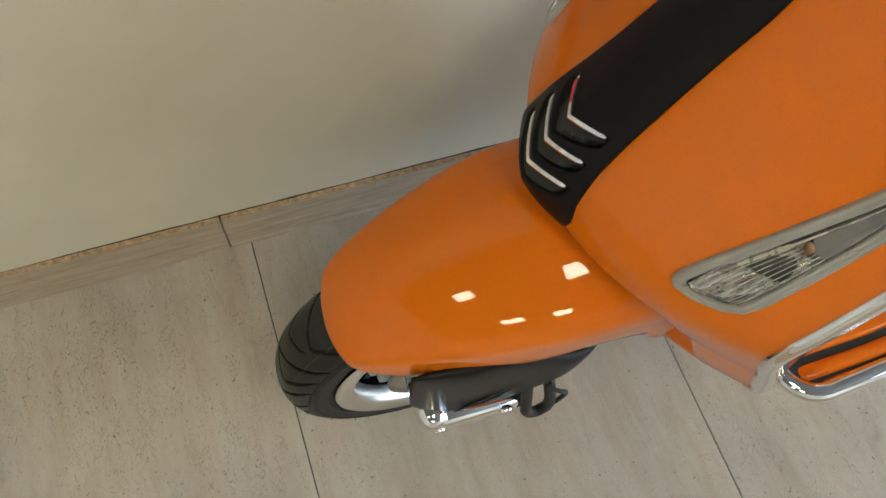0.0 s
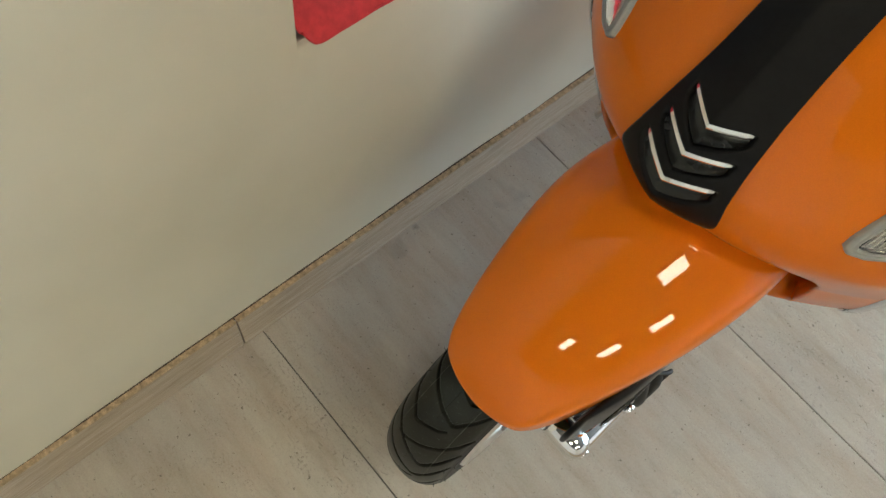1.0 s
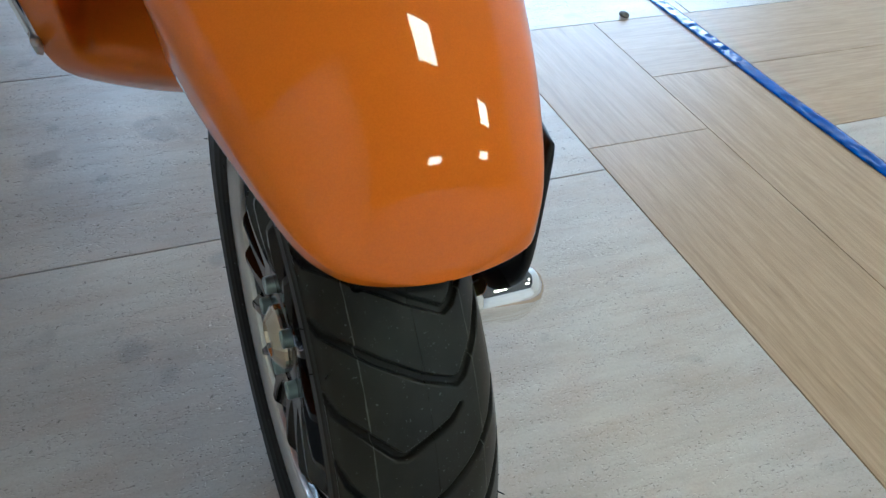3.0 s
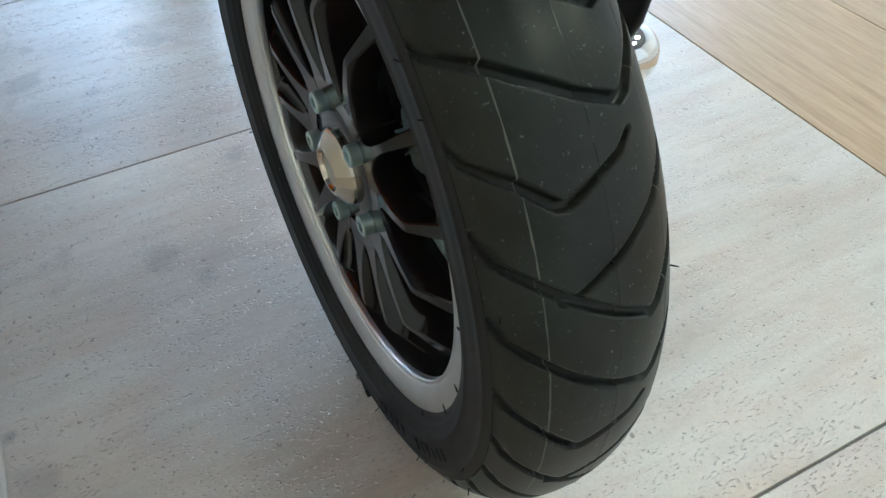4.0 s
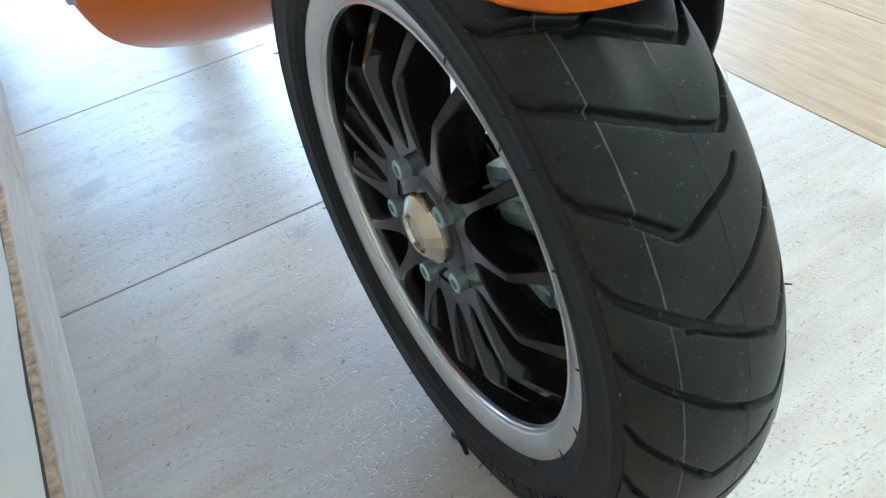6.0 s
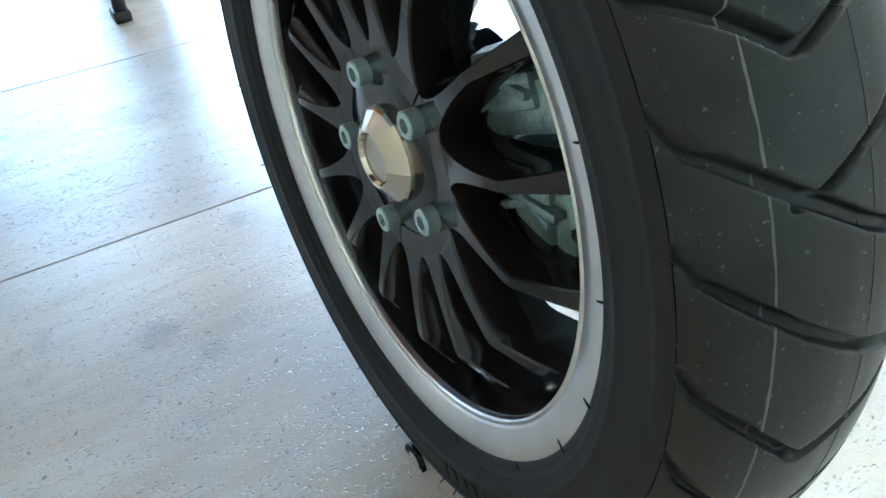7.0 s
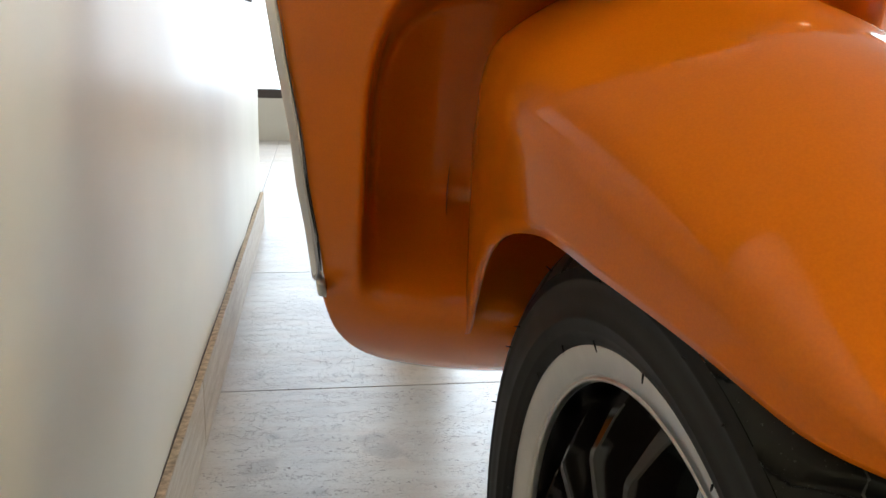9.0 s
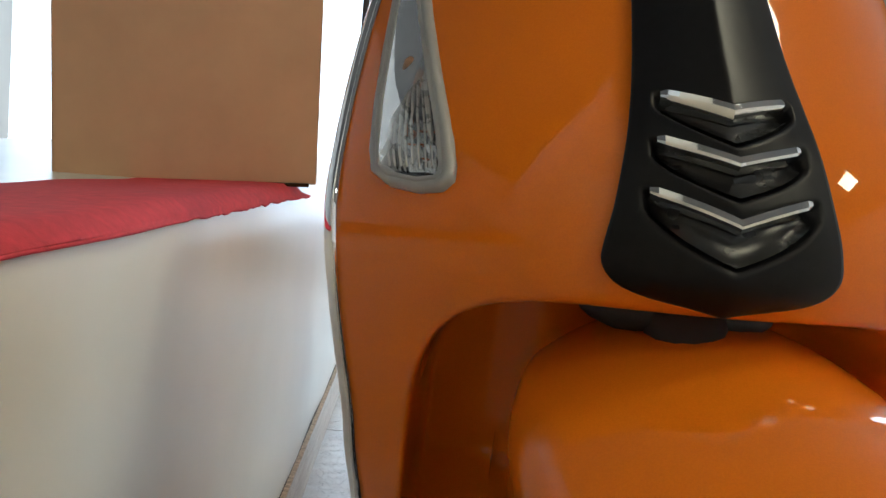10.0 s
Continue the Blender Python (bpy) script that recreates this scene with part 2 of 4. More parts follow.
bump(reflector, noise_at(reflector, place_in(reflector, (1, 1, 0.35)), 190.0, 2), 0.25, 0.002)
amber = speckled("amber_bulb", (0.36, 0.20, 0.12), 0.08, 0.3, 50, 0.1, 0)
frame_brown = speckled("dark_window_frame", (0.06, 0.045, 0.04), 0.45, 0.2, 30, 0.2, 0)
tape_blue = speckled("blue_plastic_tape", (0.003, 0.066, 0.34), 0.16, 0, 34, 0.4, 0.6, 0.06, 0.2)
ceiling_paint = speckled("ceiling_paint", (0.17, 0.16, 0.145), 0.85, 0, 3, 0.03, 0)

clear = bpy.data.materials.new("clear_lens_plastic")
clear.use_nodes = True
cb = shader(clear)
cb.inputs["Roughness"].default_value = 0.04
cb.inputs["Transmission Weight"].default_value = 1.0
cb.inputs["IOR"].default_value = 1.2

outdoor = bpy.data.materials.new("bright_outdoor_haze")
outdoor.use_nodes = True
on = outdoor.node_tree
on.nodes.remove(on.nodes["Principled BSDF"])
oe = on.nodes.new("ShaderNodeEmission")
oe.inputs["Color"].default_value = (0.86, 0.95, 1.0, 1)
oe.inputs["Strength"].default_value = 4.2
on.links.new(oe.outputs[0], on.nodes["Material Output"].inputs["Surface"])

lamp_glow = bpy.data.materials.new("lamp_diffuser_glow")
lamp_glow.use_nodes = True
lg = shader(lamp_glow)
lg.inputs["Emission Color"].default_value = (1.0, 0.85, 0.54, 1)
lg.inputs["Emission Strength"].default_value = 40.0

# ---- mesh helpers ----


def mesh_object(name, bm, mat, parent=None, label="", smooth=True):
    me = bpy.data.meshes.new(name)
    bm.normal_update()
    bm.to_mesh(me)
    bm.free()
    for p in me.polygons:
        p.use_smooth = smooth
    for m in (mat if isinstance(mat, (list, tuple)) else [mat]):
        me.materials.append(m)
    ob = new(name, me)
    if parent is not None:
        ob.parent = parent
    if label:
        tagged(ob, label)
    return ob


def part(name, bm, mat, parent, label="", smooth=True):
    return mesh_object(name, bm, mat, parent, label, smooth)


def auto(ob, angle=35):
    """Sharp edges stay sharp."""
    lim = radians(angle)
    bm = bmesh.new()
    bm.from_mesh(ob.data)
    for e in bm.edges:
        if len(e.link_faces) == 2 and e.calc_face_angle(0) > lim:
            e.smooth = False
    bm.to_mesh(ob.data)
    bm.free()
    return ob


def add_box(bm, x0, x1, y0, y1, z0, z1, m=None, bevel=0.0):
    r = bmesh.ops.create_cube(bm, size=1.0)
    vs = r["verts"]
    bmesh.ops.transform(bm, verts=vs, matrix=Matrix.Translation(((x0 + x1) / 2, (y0 + y1) / 2, (z0 + z1) / 2)) @ Matrix.Diagonal((x1 - x0, y1 - y0, z1 - z0, 1)))
    if bevel:
        es = list({e for v in vs for e in v.link_edges})
        out = bmesh.ops.bevel(bm, geom=es, offset=bevel, segments=2, affect="EDGES", profile=0.6)
        vs = list({v for f in out["faces"] for v in f.verts} | {v for v in vs if v.is_valid})
    if m is not None:
        bmesh.ops.transform(bm, verts=vs, matrix=m)
    return vs


def box_mesh(*size, bevel=0.0):
    bm = bmesh.new()
    add_box(bm, *size, bevel=bevel)
    return bm


def skin(bm, rings, closed=True, caps=False):
    """Joins rings of points with quads."""
    rows = [[bm.verts.new(p) for p in ring] for ring in rings]
    for a, b in zip(rows, rows[1:]):
        n = len(a)
        for i in range(n if closed else n - 1):
            j = (i + 1) % n
            bm.faces.new((a[i], a[j], b[j], b[i]))
    if caps:
        bm.faces.new(list(reversed(rows[0])))
        bm.faces.new(rows[-1])
    return rows


def spin(bm, profile, steps, centre, closed_profile=False):
    """Revolves (x, r) pairs about an axle along x through centre."""
    cx, cy, cz = centre
    rings = []
    for k in range(steps):
        a = 2 * math.pi * k / steps
        rings.append([(cx + x, cy + r * math.cos(a), cz + r * math.sin(a)) for x, r in profile])
    rows = [[bm.verts.new(p) for p in ring] for ring in rings]
    n = len(profile)
    for k in range(steps):
        a, b = rows[k], rows[(k + 1) % steps]
        for i in range(n if closed_profile else n - 1):
            j = (i + 1) % n
            bm.faces.new((a[i], b[i], b[j], a[j]))
    return rows


def pipe(bm, pts, radius, sides=10):
    """A round tube through points; radius a number or one for each."""
    pts = [Vector(p) for p in pts]
    rings = []
    side = None
    for i, p in enumerate(pts):
        d = (pts[min(i + 1, len(pts) - 1)] - pts[max(i - 1, 0)]).normalized()
        if side is None:
            side = d.orthogonal().normalized()
        side = (side - d * side.dot(d)).normalized()
        up = d.cross(side)
        r = radius[i] if isinstance(radius, (list, tuple)) else radius
        rings.append([p + (side * math.cos(a) + up * math.sin(a)) * r for a in (2 * math.pi * k / sides for k in range(sides))])
    skin(bm, rings, True, True)


def curve_points(pts, n):
    """Smooth points along a polyline (Catmull-Rom)."""
    pts = [Vector(p) for p in pts]
    ext = [2 * pts[0] - pts[1], *pts, 2 * pts[-1] - pts[-2]]
    out = []
    for k in range(n):
        t = k / (n - 1) * (len(pts) - 1)
        i = min(int(t), len(pts) - 2)
        f = t - i
        a, b, c, d = ext[i:i + 4]
        out.append(0.5 * (2 * b + (c - a) * f + (2 * a - 5 * b + 4 * c - d) * f * f + (3 * b - a - 3 * c + d) * f ** 3))
    return out


def table(x, pairs):
    """Smooth interpolation in a short table."""
    xs = [p[0] for p in pairs]
    ys = [p[1] for p in pairs]
    if x <= xs[0]:
        return ys[0]
    if x >= xs[-1]:
        return ys[-1]
    for i in range(len(xs) - 1):
        if x <= xs[i + 1]:
            h = xs[i + 1] - xs[i]
            t = (x - xs[i]) / h
            m0 = (ys[i + 1] - ys[i - 1]) / (xs[i + 1] - xs[i - 1]) if i else (ys[1] - ys[0]) / h
            m1 = (ys[i + 2] - ys[i]) / (xs[i + 2] - xs[i]) if i + 2 < len(xs) else (ys[i + 1] - ys[i]) / h
            return (2 * t ** 3 - 3 * t * t + 1) * ys[i] + (t ** 3 - 2 * t * t + t) * h * m0 + (3 * t * t - 2 * t ** 3) * ys[i + 1] + (t ** 3 - t * t) * h * m1


def step(a, b, x):
    t = min(1, max(0, (x - a) / (b - a)))
    return t * t * (3 - 2 * t)


def holder(name, label, category, group=""):
    return tagged(new(name), label, category, group)


# ---- the room ----
WALL_X, SKIRT_X, LEDGE = -0.332, -0.3205, 0.612
PLINTH_END, CORNER_Y = 2.10, -0.107


def ledge_at(x, y):
    """The platform's top is a little out of level."""
    return LEDGE + (0.030 if y > 0.85 else 0.008) * (y - 0.85) + 0.04 * (x - WALL_X)


EAST = 4.6
slab = tagged(mesh_object("floor", box_mesh(-2.6, EAST, -3.2, 4.3, -0.12, -0.003), grout, smooth=False), "pale stone-look tile floor with a band of oak planks", "floor", kind="structure")



def unevenness(y, z):
    """Soft upright waves of the painted board, in metres."""
    return 0.0022 * noise.noise((y * 4.2, z * 0.45, 4.0)) + 0.0006 * noise.noise((y * 11.0, z * 0.8, 9.0))


def wavy_wall(y0, y1, back, top):
    b = bmesh.new()
    rings = []
    n = int((y1 - y0) / 0.02)
    for k in range(n + 1):
        y = y0 + (y1 - y0) * k / n
        h = top(y)
        ring = [(back, y, 0.0)]
        ring += [(WALL_X + unevenness(y, h * q), y, (h - 0.006) * q) for q in (i / 12 for i in range(13))]
        ring += [(WALL_X + unevenness(y, h) - 0.0012, y, h - 0.0025), (WALL_X + unevenness(y, h) - 0.0045, y, h), (back, y, h)]
        rings.append(ring)
    skin(b, rings, True, True)
    bmesh.ops.recalc_face_normals(b, faces=b.faces)
    return b


b = wavy_wall(CORNER_Y, PLINTH_END, WALL_X - 0.9, lambda y: ledge_at(WALL_X, y) - 0.002)
auto(tagged(mesh_object("wall_low", b, cream), "cream painted low display platform wall", "wall", kind="structure"))

tagged(auto(mesh_object("wall_side", wavy_wall(-3.2, CORNER_Y, WALL_X - 0.12, lambda y: 2.75), cream)), "tall cream painted partition wall", "wall", kind="structure")

# skirting boards along the platform, with a butt joint
skirting_core = speckled("rough_sawn_skirting_edge", (0.46, 0.335, 0.21), 0.85, 0, 110, 0.45, 0.7)
skirting = tagged(new("baseboard"), "limed wood skirting boards", "skirting", kind="structure")
for y0, y1 in ((-3.2, -1.17), (-1.169, -0.2665), (-0.2642, 0.6945), (0.6975, 1.6), (1.602, PLINTH_END)):
    part("skirting_board", box_mesh(SKIRT_X - 0.009, SKIRT_X, y0, y1, 0.001, 0.098, bevel=0.0008), skirting_wood, skirting, smooth=False)
    part("skirting_core", box_mesh(SKIRT_X - 0.0095, SKIRT_X - 0.001, y0, y1, 0.0985, 0.0995), skirting_core, skirting, smooth=False)

# dark uneven strip that paints the shade in the gap between skirting and wall
gap_shade = speckled("dark_gap_shade", (0.07, 0.05, 0.035), 0.8, 0, 90, 0.5, 0.2)
b = bmesh.new()
rows = []
for k in range(900):
    y = -3.2 + (PLINTH_END + 3.2) * k / 899
    w = 0.0016 + 0.0016 * noise.noise((y * 14, 0, 3)) + 0.0009 * noise.noise((y * 60, 2, 3))
    t = 0.0985 + 0.0012 * noise.noise((y * 25, 7, 0))
    rows.append([(WALL_X - 0.001, y, 0.092), (WALL_X - 0.001, y, t + 0.0015), (WALL_X + 0.0022 + max(0, w), y, t), (WALL_X + 0.0024, y, 0.092)])
skin(b, rows, False)
part("gap_shade", b, gap_shade, skirting, "dark uneven strip painting the shade of the gap")

# room shell
CEIL = 2.75
for nm, size in (("wall_south", (-2.6, EAST, -3.35, -3.2, 0, CEIL)), ("wall_east", (EAST, EAST + 0.15, -3.35, 4.3, 0, CEIL))):
    tagged(mesh_object(nm, box_mesh(*size), white_wall, smooth=False), "plain white plaster wall", "wall", kind="structure")
b = bmesh.new()
add_box(b, -2.75, -2.6, -3.35, 4.45, 0, CEIL)
tagged(mesh_object("wall_west", b, white_wall, smooth=False), "plain white plaster wall", "wall", kind="structure")
b = bmesh.new()
for size in ((4.2, EAST + 0.15, 4.3, 4.45, 0, CEIL), (-2.75, 0.62, 4.3, 4.45, 0, 0.24), (-2.75, 4.2, 4.3, 4.45, 2.45, CEIL)):
    add_box(b, *size)
tagged(mesh_object("wall_north", b, white_wall, smooth=False), "white plaster wall with a shop window", "wall", kind="structure")
tagged(mesh_object("ceiling", box_mesh(-2.75, EAST + 0.15, -3.35, 4.45, CEIL, CEIL + 0.1), ceiling_paint, smooth=False), "plain off-white ceiling", "ceiling", kind="structure")

# beyond x 0.62 the door and its opening are unseen and added
window_1 = tagged(new("window_1"), "tall shop window in a dark frame, with an added unseen door", "window", kind="structure")
for size in ((-2.6, 0.59, 4.3, 4.36, 0.24, 0.29), (-2.6, 4.2, 4.3, 4.36, 2.4, 2.45)):
    part("window_frame", box_mesh(*size, bevel=0.004), frame_brown, window_1, smooth=False)
for xm in (-0.525, 0.62, 1.76, 2.9, 4.17):
    part("window_frame", box_mesh(xm - 0.03, xm + 0.03, 4.295, 4.365, 0.29 if xm < 0.7 else 0.0, 2.4, bevel=0.004), frame_brown, window_1, smooth=False)
tagged(mesh_object("backdrop", box_mesh(-7.5, 9.0, 7.5, 7.55, -0.5, 5.0), outdoor, smooth=False), "overexposed daylight outside the shop window", "backdrop", kind="structure")
tagged(mesh_object("ground", box_mesh(-30, 30, -30, 30, -0.2, -0.13), grout, smooth=False), "dark paved ground outside", "ground", kind="structure")


def ceiling_lamp(x, y, wide, long):
    lamp = holder("ceiling_lamp", "warm rectangular ceiling light panel with a thin frame", "lamp", "ceiling lights")
    lamp.location = (x, y, CEIL)
    b = bmesh.new()
    for s in ((-wide / 2 - 0.02, -wide / 2, -long / 2 - 0.02, long / 2 + 0.02, -0.05, 0), (wide / 2, wide / 2 + 0.02, -long / 2 - 0.02, long / 2 + 0.02, -0.05, 0), (-wide / 2, wide / 2, -long / 2 - 0.02, -long / 2, -0.05, 0), (-wide / 2, wide / 2, long / 2, long / 2 + 0.02, -0.05, 0)):
        add_box(b, *s)
    part("frame", b, white_wall, lamp, smooth=False)
    part("diffuser", box_mesh(-wide / 2, wide / 2, -long / 2, long / 2, -0.04, -0.03), lamp_glow, lamp, smooth=False)
    return lamp


for x, y, wide in ((1.22, 0.05, 0.44), (2.90, -0.45, 0.42), (1.02, -1.72, 0.34), (2.72, -1.42, 0.40)):
    ceiling_lamp(x, y, wide, wide)

# ---- platform: cloth and box ----


def red_cloth():
    cloth = holder("cloth", "red felt cloth draped ragged over the platform edge", "cloth")
    b = bmesh.new()
    ys = [CORNER_Y + 0.001 + 0.975 * k / 150 for k in range(151)]
    rows = []
    for k, y in enumerate(ys):
        drop = table(y, [(-0.107, -0.006), (-0.100, 0.010), (-0.09, 0.022), (-0.06, 0.0175), (-0.03, 0.010), (0.0, 0.004), (0.1, 0.005), (0.2, 0.006), (0.35, 0.008), (0.55, 0.010), (0.75, 0.012), (0.868, 0.011)])
        if y > 0.3:
            drop += 0.003 * noise.noise((y * 30, 1, 0)) + 0.0015 * noise.noise((y * 90, 4, 0))
        ruck = 0.026 * step(0.015, -0.09, y)
        lift = ruck + 0.004 * noise.noise((y * 5, 2, 7)) + 0.0045
        out = 0.004 + 0.004 * noise.noise((y * 9, 5, 1)) + (0.004 * step(0.02, -0.09, y)) + 0.016 * step(0.72, 0.868, y)
        ring = [(WALL_X - 0.75, y, ledge_at(WALL_X - 0.75, y) + 0.001), (WALL_X - 0.3, y, ledge_at(WALL_X - 0.3, y) + 0.002 + 0.3 * lift), (WALL_X - 0.1, y, ledge_at(WALL_X - 0.1, y) + 0.002 + lift * 0.6), (WALL_X - 0.03, y, ledge_at(WALL_X - 0.03, y) + lift), (WALL_X - 0.008, y, ledge_at(WALL_X - 0.008, y) - 0.001 + lift), (WALL_X + 0.003, y, ledge_at(WALL_X + 0.003, y) - 0.008 + ruck + (lift - ruck) * 0.5)]
        for q in (0.3, 0.6, 0.85, 1.0):
            ring.append((WALL_X + 0.002 + out * q, y, ledge_at(WALL_X, y) - 0.008 + ruck - (drop - 0.004) * q))
        rows.append(ring)
    skin(b, rows, False)
    ob = part("sheet", b, felt, cloth)
    so = ob.modifiers.new("thick", "SOLIDIFY")
    so.thickness, so.offset = 0.0022, 1.0
    return cloth


red_cloth()


def cardboard_box():
    carton = holder("cardboard_box", "plain brown cardboard box standing on the red cloth", "box")
    z0, x0, x1, y0, y1 = 0.001, -0.345, 0.0, 0.0, 0.28
    carton.matrix_world = pose(-0.295, 0.820, LEDGE + 0.003, 1.7, -2.3, 20.0)
    part("body", box_mesh(x0, x1, y0, y1, z0 + 0.002, z0 + 0.5, bevel=0.003), card, carton, smooth=False)
    # black strip paints the shaded gap at the box's bottom edge
    b = bmesh.new()
    add_box(b, x1 - 0.085, x1 - 0.012, y0 - 0.0035, y0 + 0.01, z0 - 0.0015, z0 + 0.004, bevel=0.001)
    part("flap_gap_shade", b, slot_black, carton, "dark strip painting the shade of the flap gap", smooth=False)
    b = bmesh.new()
    add_box(b, x0 - 0.001, x1 + 0.001, y0 + 0.17, y0 + 0.22, z0 + 0.499, z0 + 0.5012)
    part("packing_tape", b, skirting_core, carton, "strip of tan packing tape", smooth=False)


cardboard_box()

# ---- scooter ----
CX, FX = 0.0107, 0.030          # centre plane of the body
WX, WZ = 0.0095, 0.2335   # centre of the front wheel
AXLE = (WX, 0.0, WZ)
scooter = holder("scooter", "glossy orange motor scooter with a black and chrome front", "scooter")

# front wheel
b = bmesh.new()
spin(b, [(-0.0400, 0.1680), (-0.0436, 0.1668), (-0.0448, 0.1658), (-0.0450, 0.1644), (-0.0408, 0.1505), (-0.0400, 0.1497), (-0.0391, 0.1493), (-0.0390, 0.1484), (-0.0399, 0.1478), (-0.0396, 0.1466), (-0.0380, 0.1459), (-0.034, 0.1458)], 160, AXLE)
wheel = part("front_wheel", b, polished, scooter, "polished rim lip with black spokes")

b = bmesh.new()
spin(b, [(0.0440, 0.1705), (0.0472, 0.1690), (0.0482, 0.1672), (0.0442, 0.1480), (0.0420, 0.1440), (0.034, 0.1405), (0.020, 0.1392)][::-1], 128, AXLE)
part("rim_lip", b, polished, wheel, "polished rim lip on the brake side")

b = bmesh.new()
spin(b, [(-0.0345, 0.1456), (-0.028, 0.1440), (-0.01, 0.1420), (0.02, 0.140), (0.036, 0.1425), (0.043, 0.1475), (0.0470, 0.166), (0.045, 0.1680), (0.042, 0.164), (0.03, 0.152), (-0.03, 0.152), (-0.042, 0.164), (-0.0345, 0.1456)], 128, AXLE)
part("rim_barrel", b, gloss_black, wheel, "gloss black rim barrel")

# tyre: sidewalls by turning a profile, tread as a fine grooved sheet
TX = WX - 0.0042
half = [(0.0, 0.2330), (0.0098, 0.2324), (0.0196, 0.2303), (0.0288, 0.2264), (0.0368, 0.2206), (0.0433, 0.2132), (0.0476, 0.2050)]
EDGE = half[-1][0]
TREAD_N, ACROSS = 2112, 106
CYCLE = 360 / 11
# tread cuts of one cycle: (across in mm, degrees round the tyre), half width in mm at both ends
CUTS = [
    [(-47.2, 141.2, 1.0), (-43.3, 144.4, 1.7), (-37.5, 145.9, 2.2), (-18.8, 150.5, 2.4), (-15.5, 150.6, 2.2), (-2.0, 148.9, 1.8), (11.5, 147.3, 1.5), (18.2, 145.6, 1.2)],
    [(-47.4, 151.6, 1.0), (-42.5, 155.6, 1.8), (-35.5, 157.3, 2.2), (-21.0, 160.3, 2.5), (-0.5, 163.6, 2.4), (17.5, 165.8, 2.3), (22.5, 165.1, 2.3), (34.5, 160.5, 2.2), (46.0, 154.0, 1.0)],
    [(-23.5, 160.6, 2.0), (-16.0, 160.1, 1.5), (6.2, 156.9, 1.5), (24.5, 153.5, 1.9), (38.0, 149.5, 2.0), (46.0, 145.0, 1.0)],
    [(-47.3, 162.6, 1.0), (-43.0, 165.6, 1.8), (-36.5, 167.3, 2.2), (-21.0, 170.5, 2.5), (-1.5, 173.5, 2.4), (17.0, 175.3, 2.3), (22.0, 174.6, 2.3), (34.5, 170.0, 2.2), (46.0, 163.5, 1.0)],
]


def groove(x, turn):
    """Depth (0 to 1) of the tread cuts at x metres across and turn degrees round the tyre."""
    x, turn = np.broadcast_arrays(np.asarray(x, float) * 1000, np.asarray(turn, float))
    turn = (turn - 141.0) % CYCLE + 141.0
    depth = np.zeros(x.shape)
    mm = 0.2290 * 1000 * math.pi / 180
    for cut in CUTS:
        for shift in (-CYCLE, 0, CYCLE):
            for (xa, ta, wa), (xb, tb, wb) in zip(cut, cut[1:]):
                px, py = x - xa, (turn - ta - shift) * mm
                vx, vy = xb - xa, (tb - ta) * mm
                q = np.clip((px * vx + py * vy) / (vx * vx + vy * vy), 0, 1)
                gap = np.hypot(px - q * vx, py - q * vy) - (wa + (wb - wa) * q)
                f = np.clip((0.45 - gap) / 1.1, 0, 1)
                deep = np.clip(0.45 + 0.55 * np.minimum(q * 2.0 + (wa > 1.0), 1) * np.minimum((1 - q) * 2.0 + (wb > 1.0), 1), 0, 1)
                depth = np.maximum(depth, deep * f * f * (3 - 2 * f))
    return depth


def tread_radius(x, turn):
    base = np.interp(np.abs(x), *zip(*[(k / 1000, table(k / 1000, half)) for k in range(0, 49)]))
    return base - 0.0052 * groove(x, turn)


xs = np.linspace(-EDGE, EDGE, ACROSS + 1)
turns = np.arange(TREAD_N) * 360 / TREAD_N
rad = tread_radius(xs[None, :], turns[:, None])
ca, sa = np.cos(np.radians(turns))[:, None], np.sin(np.radians(turns))[:, None]
verts = np.stack([np.broadcast_to(TX + xs[None, :], rad.shape), rad * ca, WZ + rad * sa], -1).reshape(-1, 3).tolist()
faces = []
w = ACROSS + 1
for k in range(TREAD_N):
    k2 = (k + 1) % TREAD_N
    for i in range(ACROSS):
        faces.append((k * w + i, k2 * w + i, k2 * w + i + 1, k * w + i + 1))
me = bpy.data.meshes.new("tyre")
me.from_pydata(verts, [], faces)
for p in me.polygons:
    p.use_smooth = True
me.materials.append(rubber)
tyre = new("tyre", me)
tyre.parent = wheel
tagged(tyre, "black road tyre with angled tread cuts, dust and painted teal sheen")

b = bmesh.new()
for s in (-1, 1):
    spin(b, [(s * x, r) for x, r in ((0.0476, 0.2050), (0.0484, 0.2020), (0.0488, 0.2002), (0.0494, 0.1996), (0.0495, 0.1982), (0.0489, 0.1974), (0.0492, 0.1930), (0.0490, 0.1865), (0.0481, 0.1806), (0.0485, 0.1798), (0.0481, 0.1786), (0.0472, 0.1774), (0.0456, 0.1728), (0.0451, 0.1716), (0.0443, 0.1712), (0.0432, 0.1682), (0.0405, 0.1650), (0.0370, 0.1640))][::s], 160, (TX, 0.0, WZ))
part("sidewall", b, sidewall_rubber, wheel, "smooth black tyre sidewall")

# raised blocks of moulded marks and rubber whiskers on the sidewall
b = bmesh.new()
rng = random.Random(4)
for k in range(11):
    a0 = radians(214 + k * 3.4 + (5 if k > 5 else 0))
    for a in (a0,):
        m = Matrix.Translation(AXLE) @ Matrix.Rotation(a, 4, "X") @ Matrix.Translation((-0.0534, 0.1890, 0))
        hgt = 0.0042
        add_box(b, -0.0006, 0.0004, -hgt, hgt, -0.0011, 0.0011, m)
        if k % 3:
            add_box(b, -0.0006, 0.0004, hgt - 0.002, hgt, -0.0011, 0.005, m)
        if k % 2:
            add_box(b, -0.0006, 0.0004, -hgt, -hgt + 0.002, -0.0011, 0.005, m)
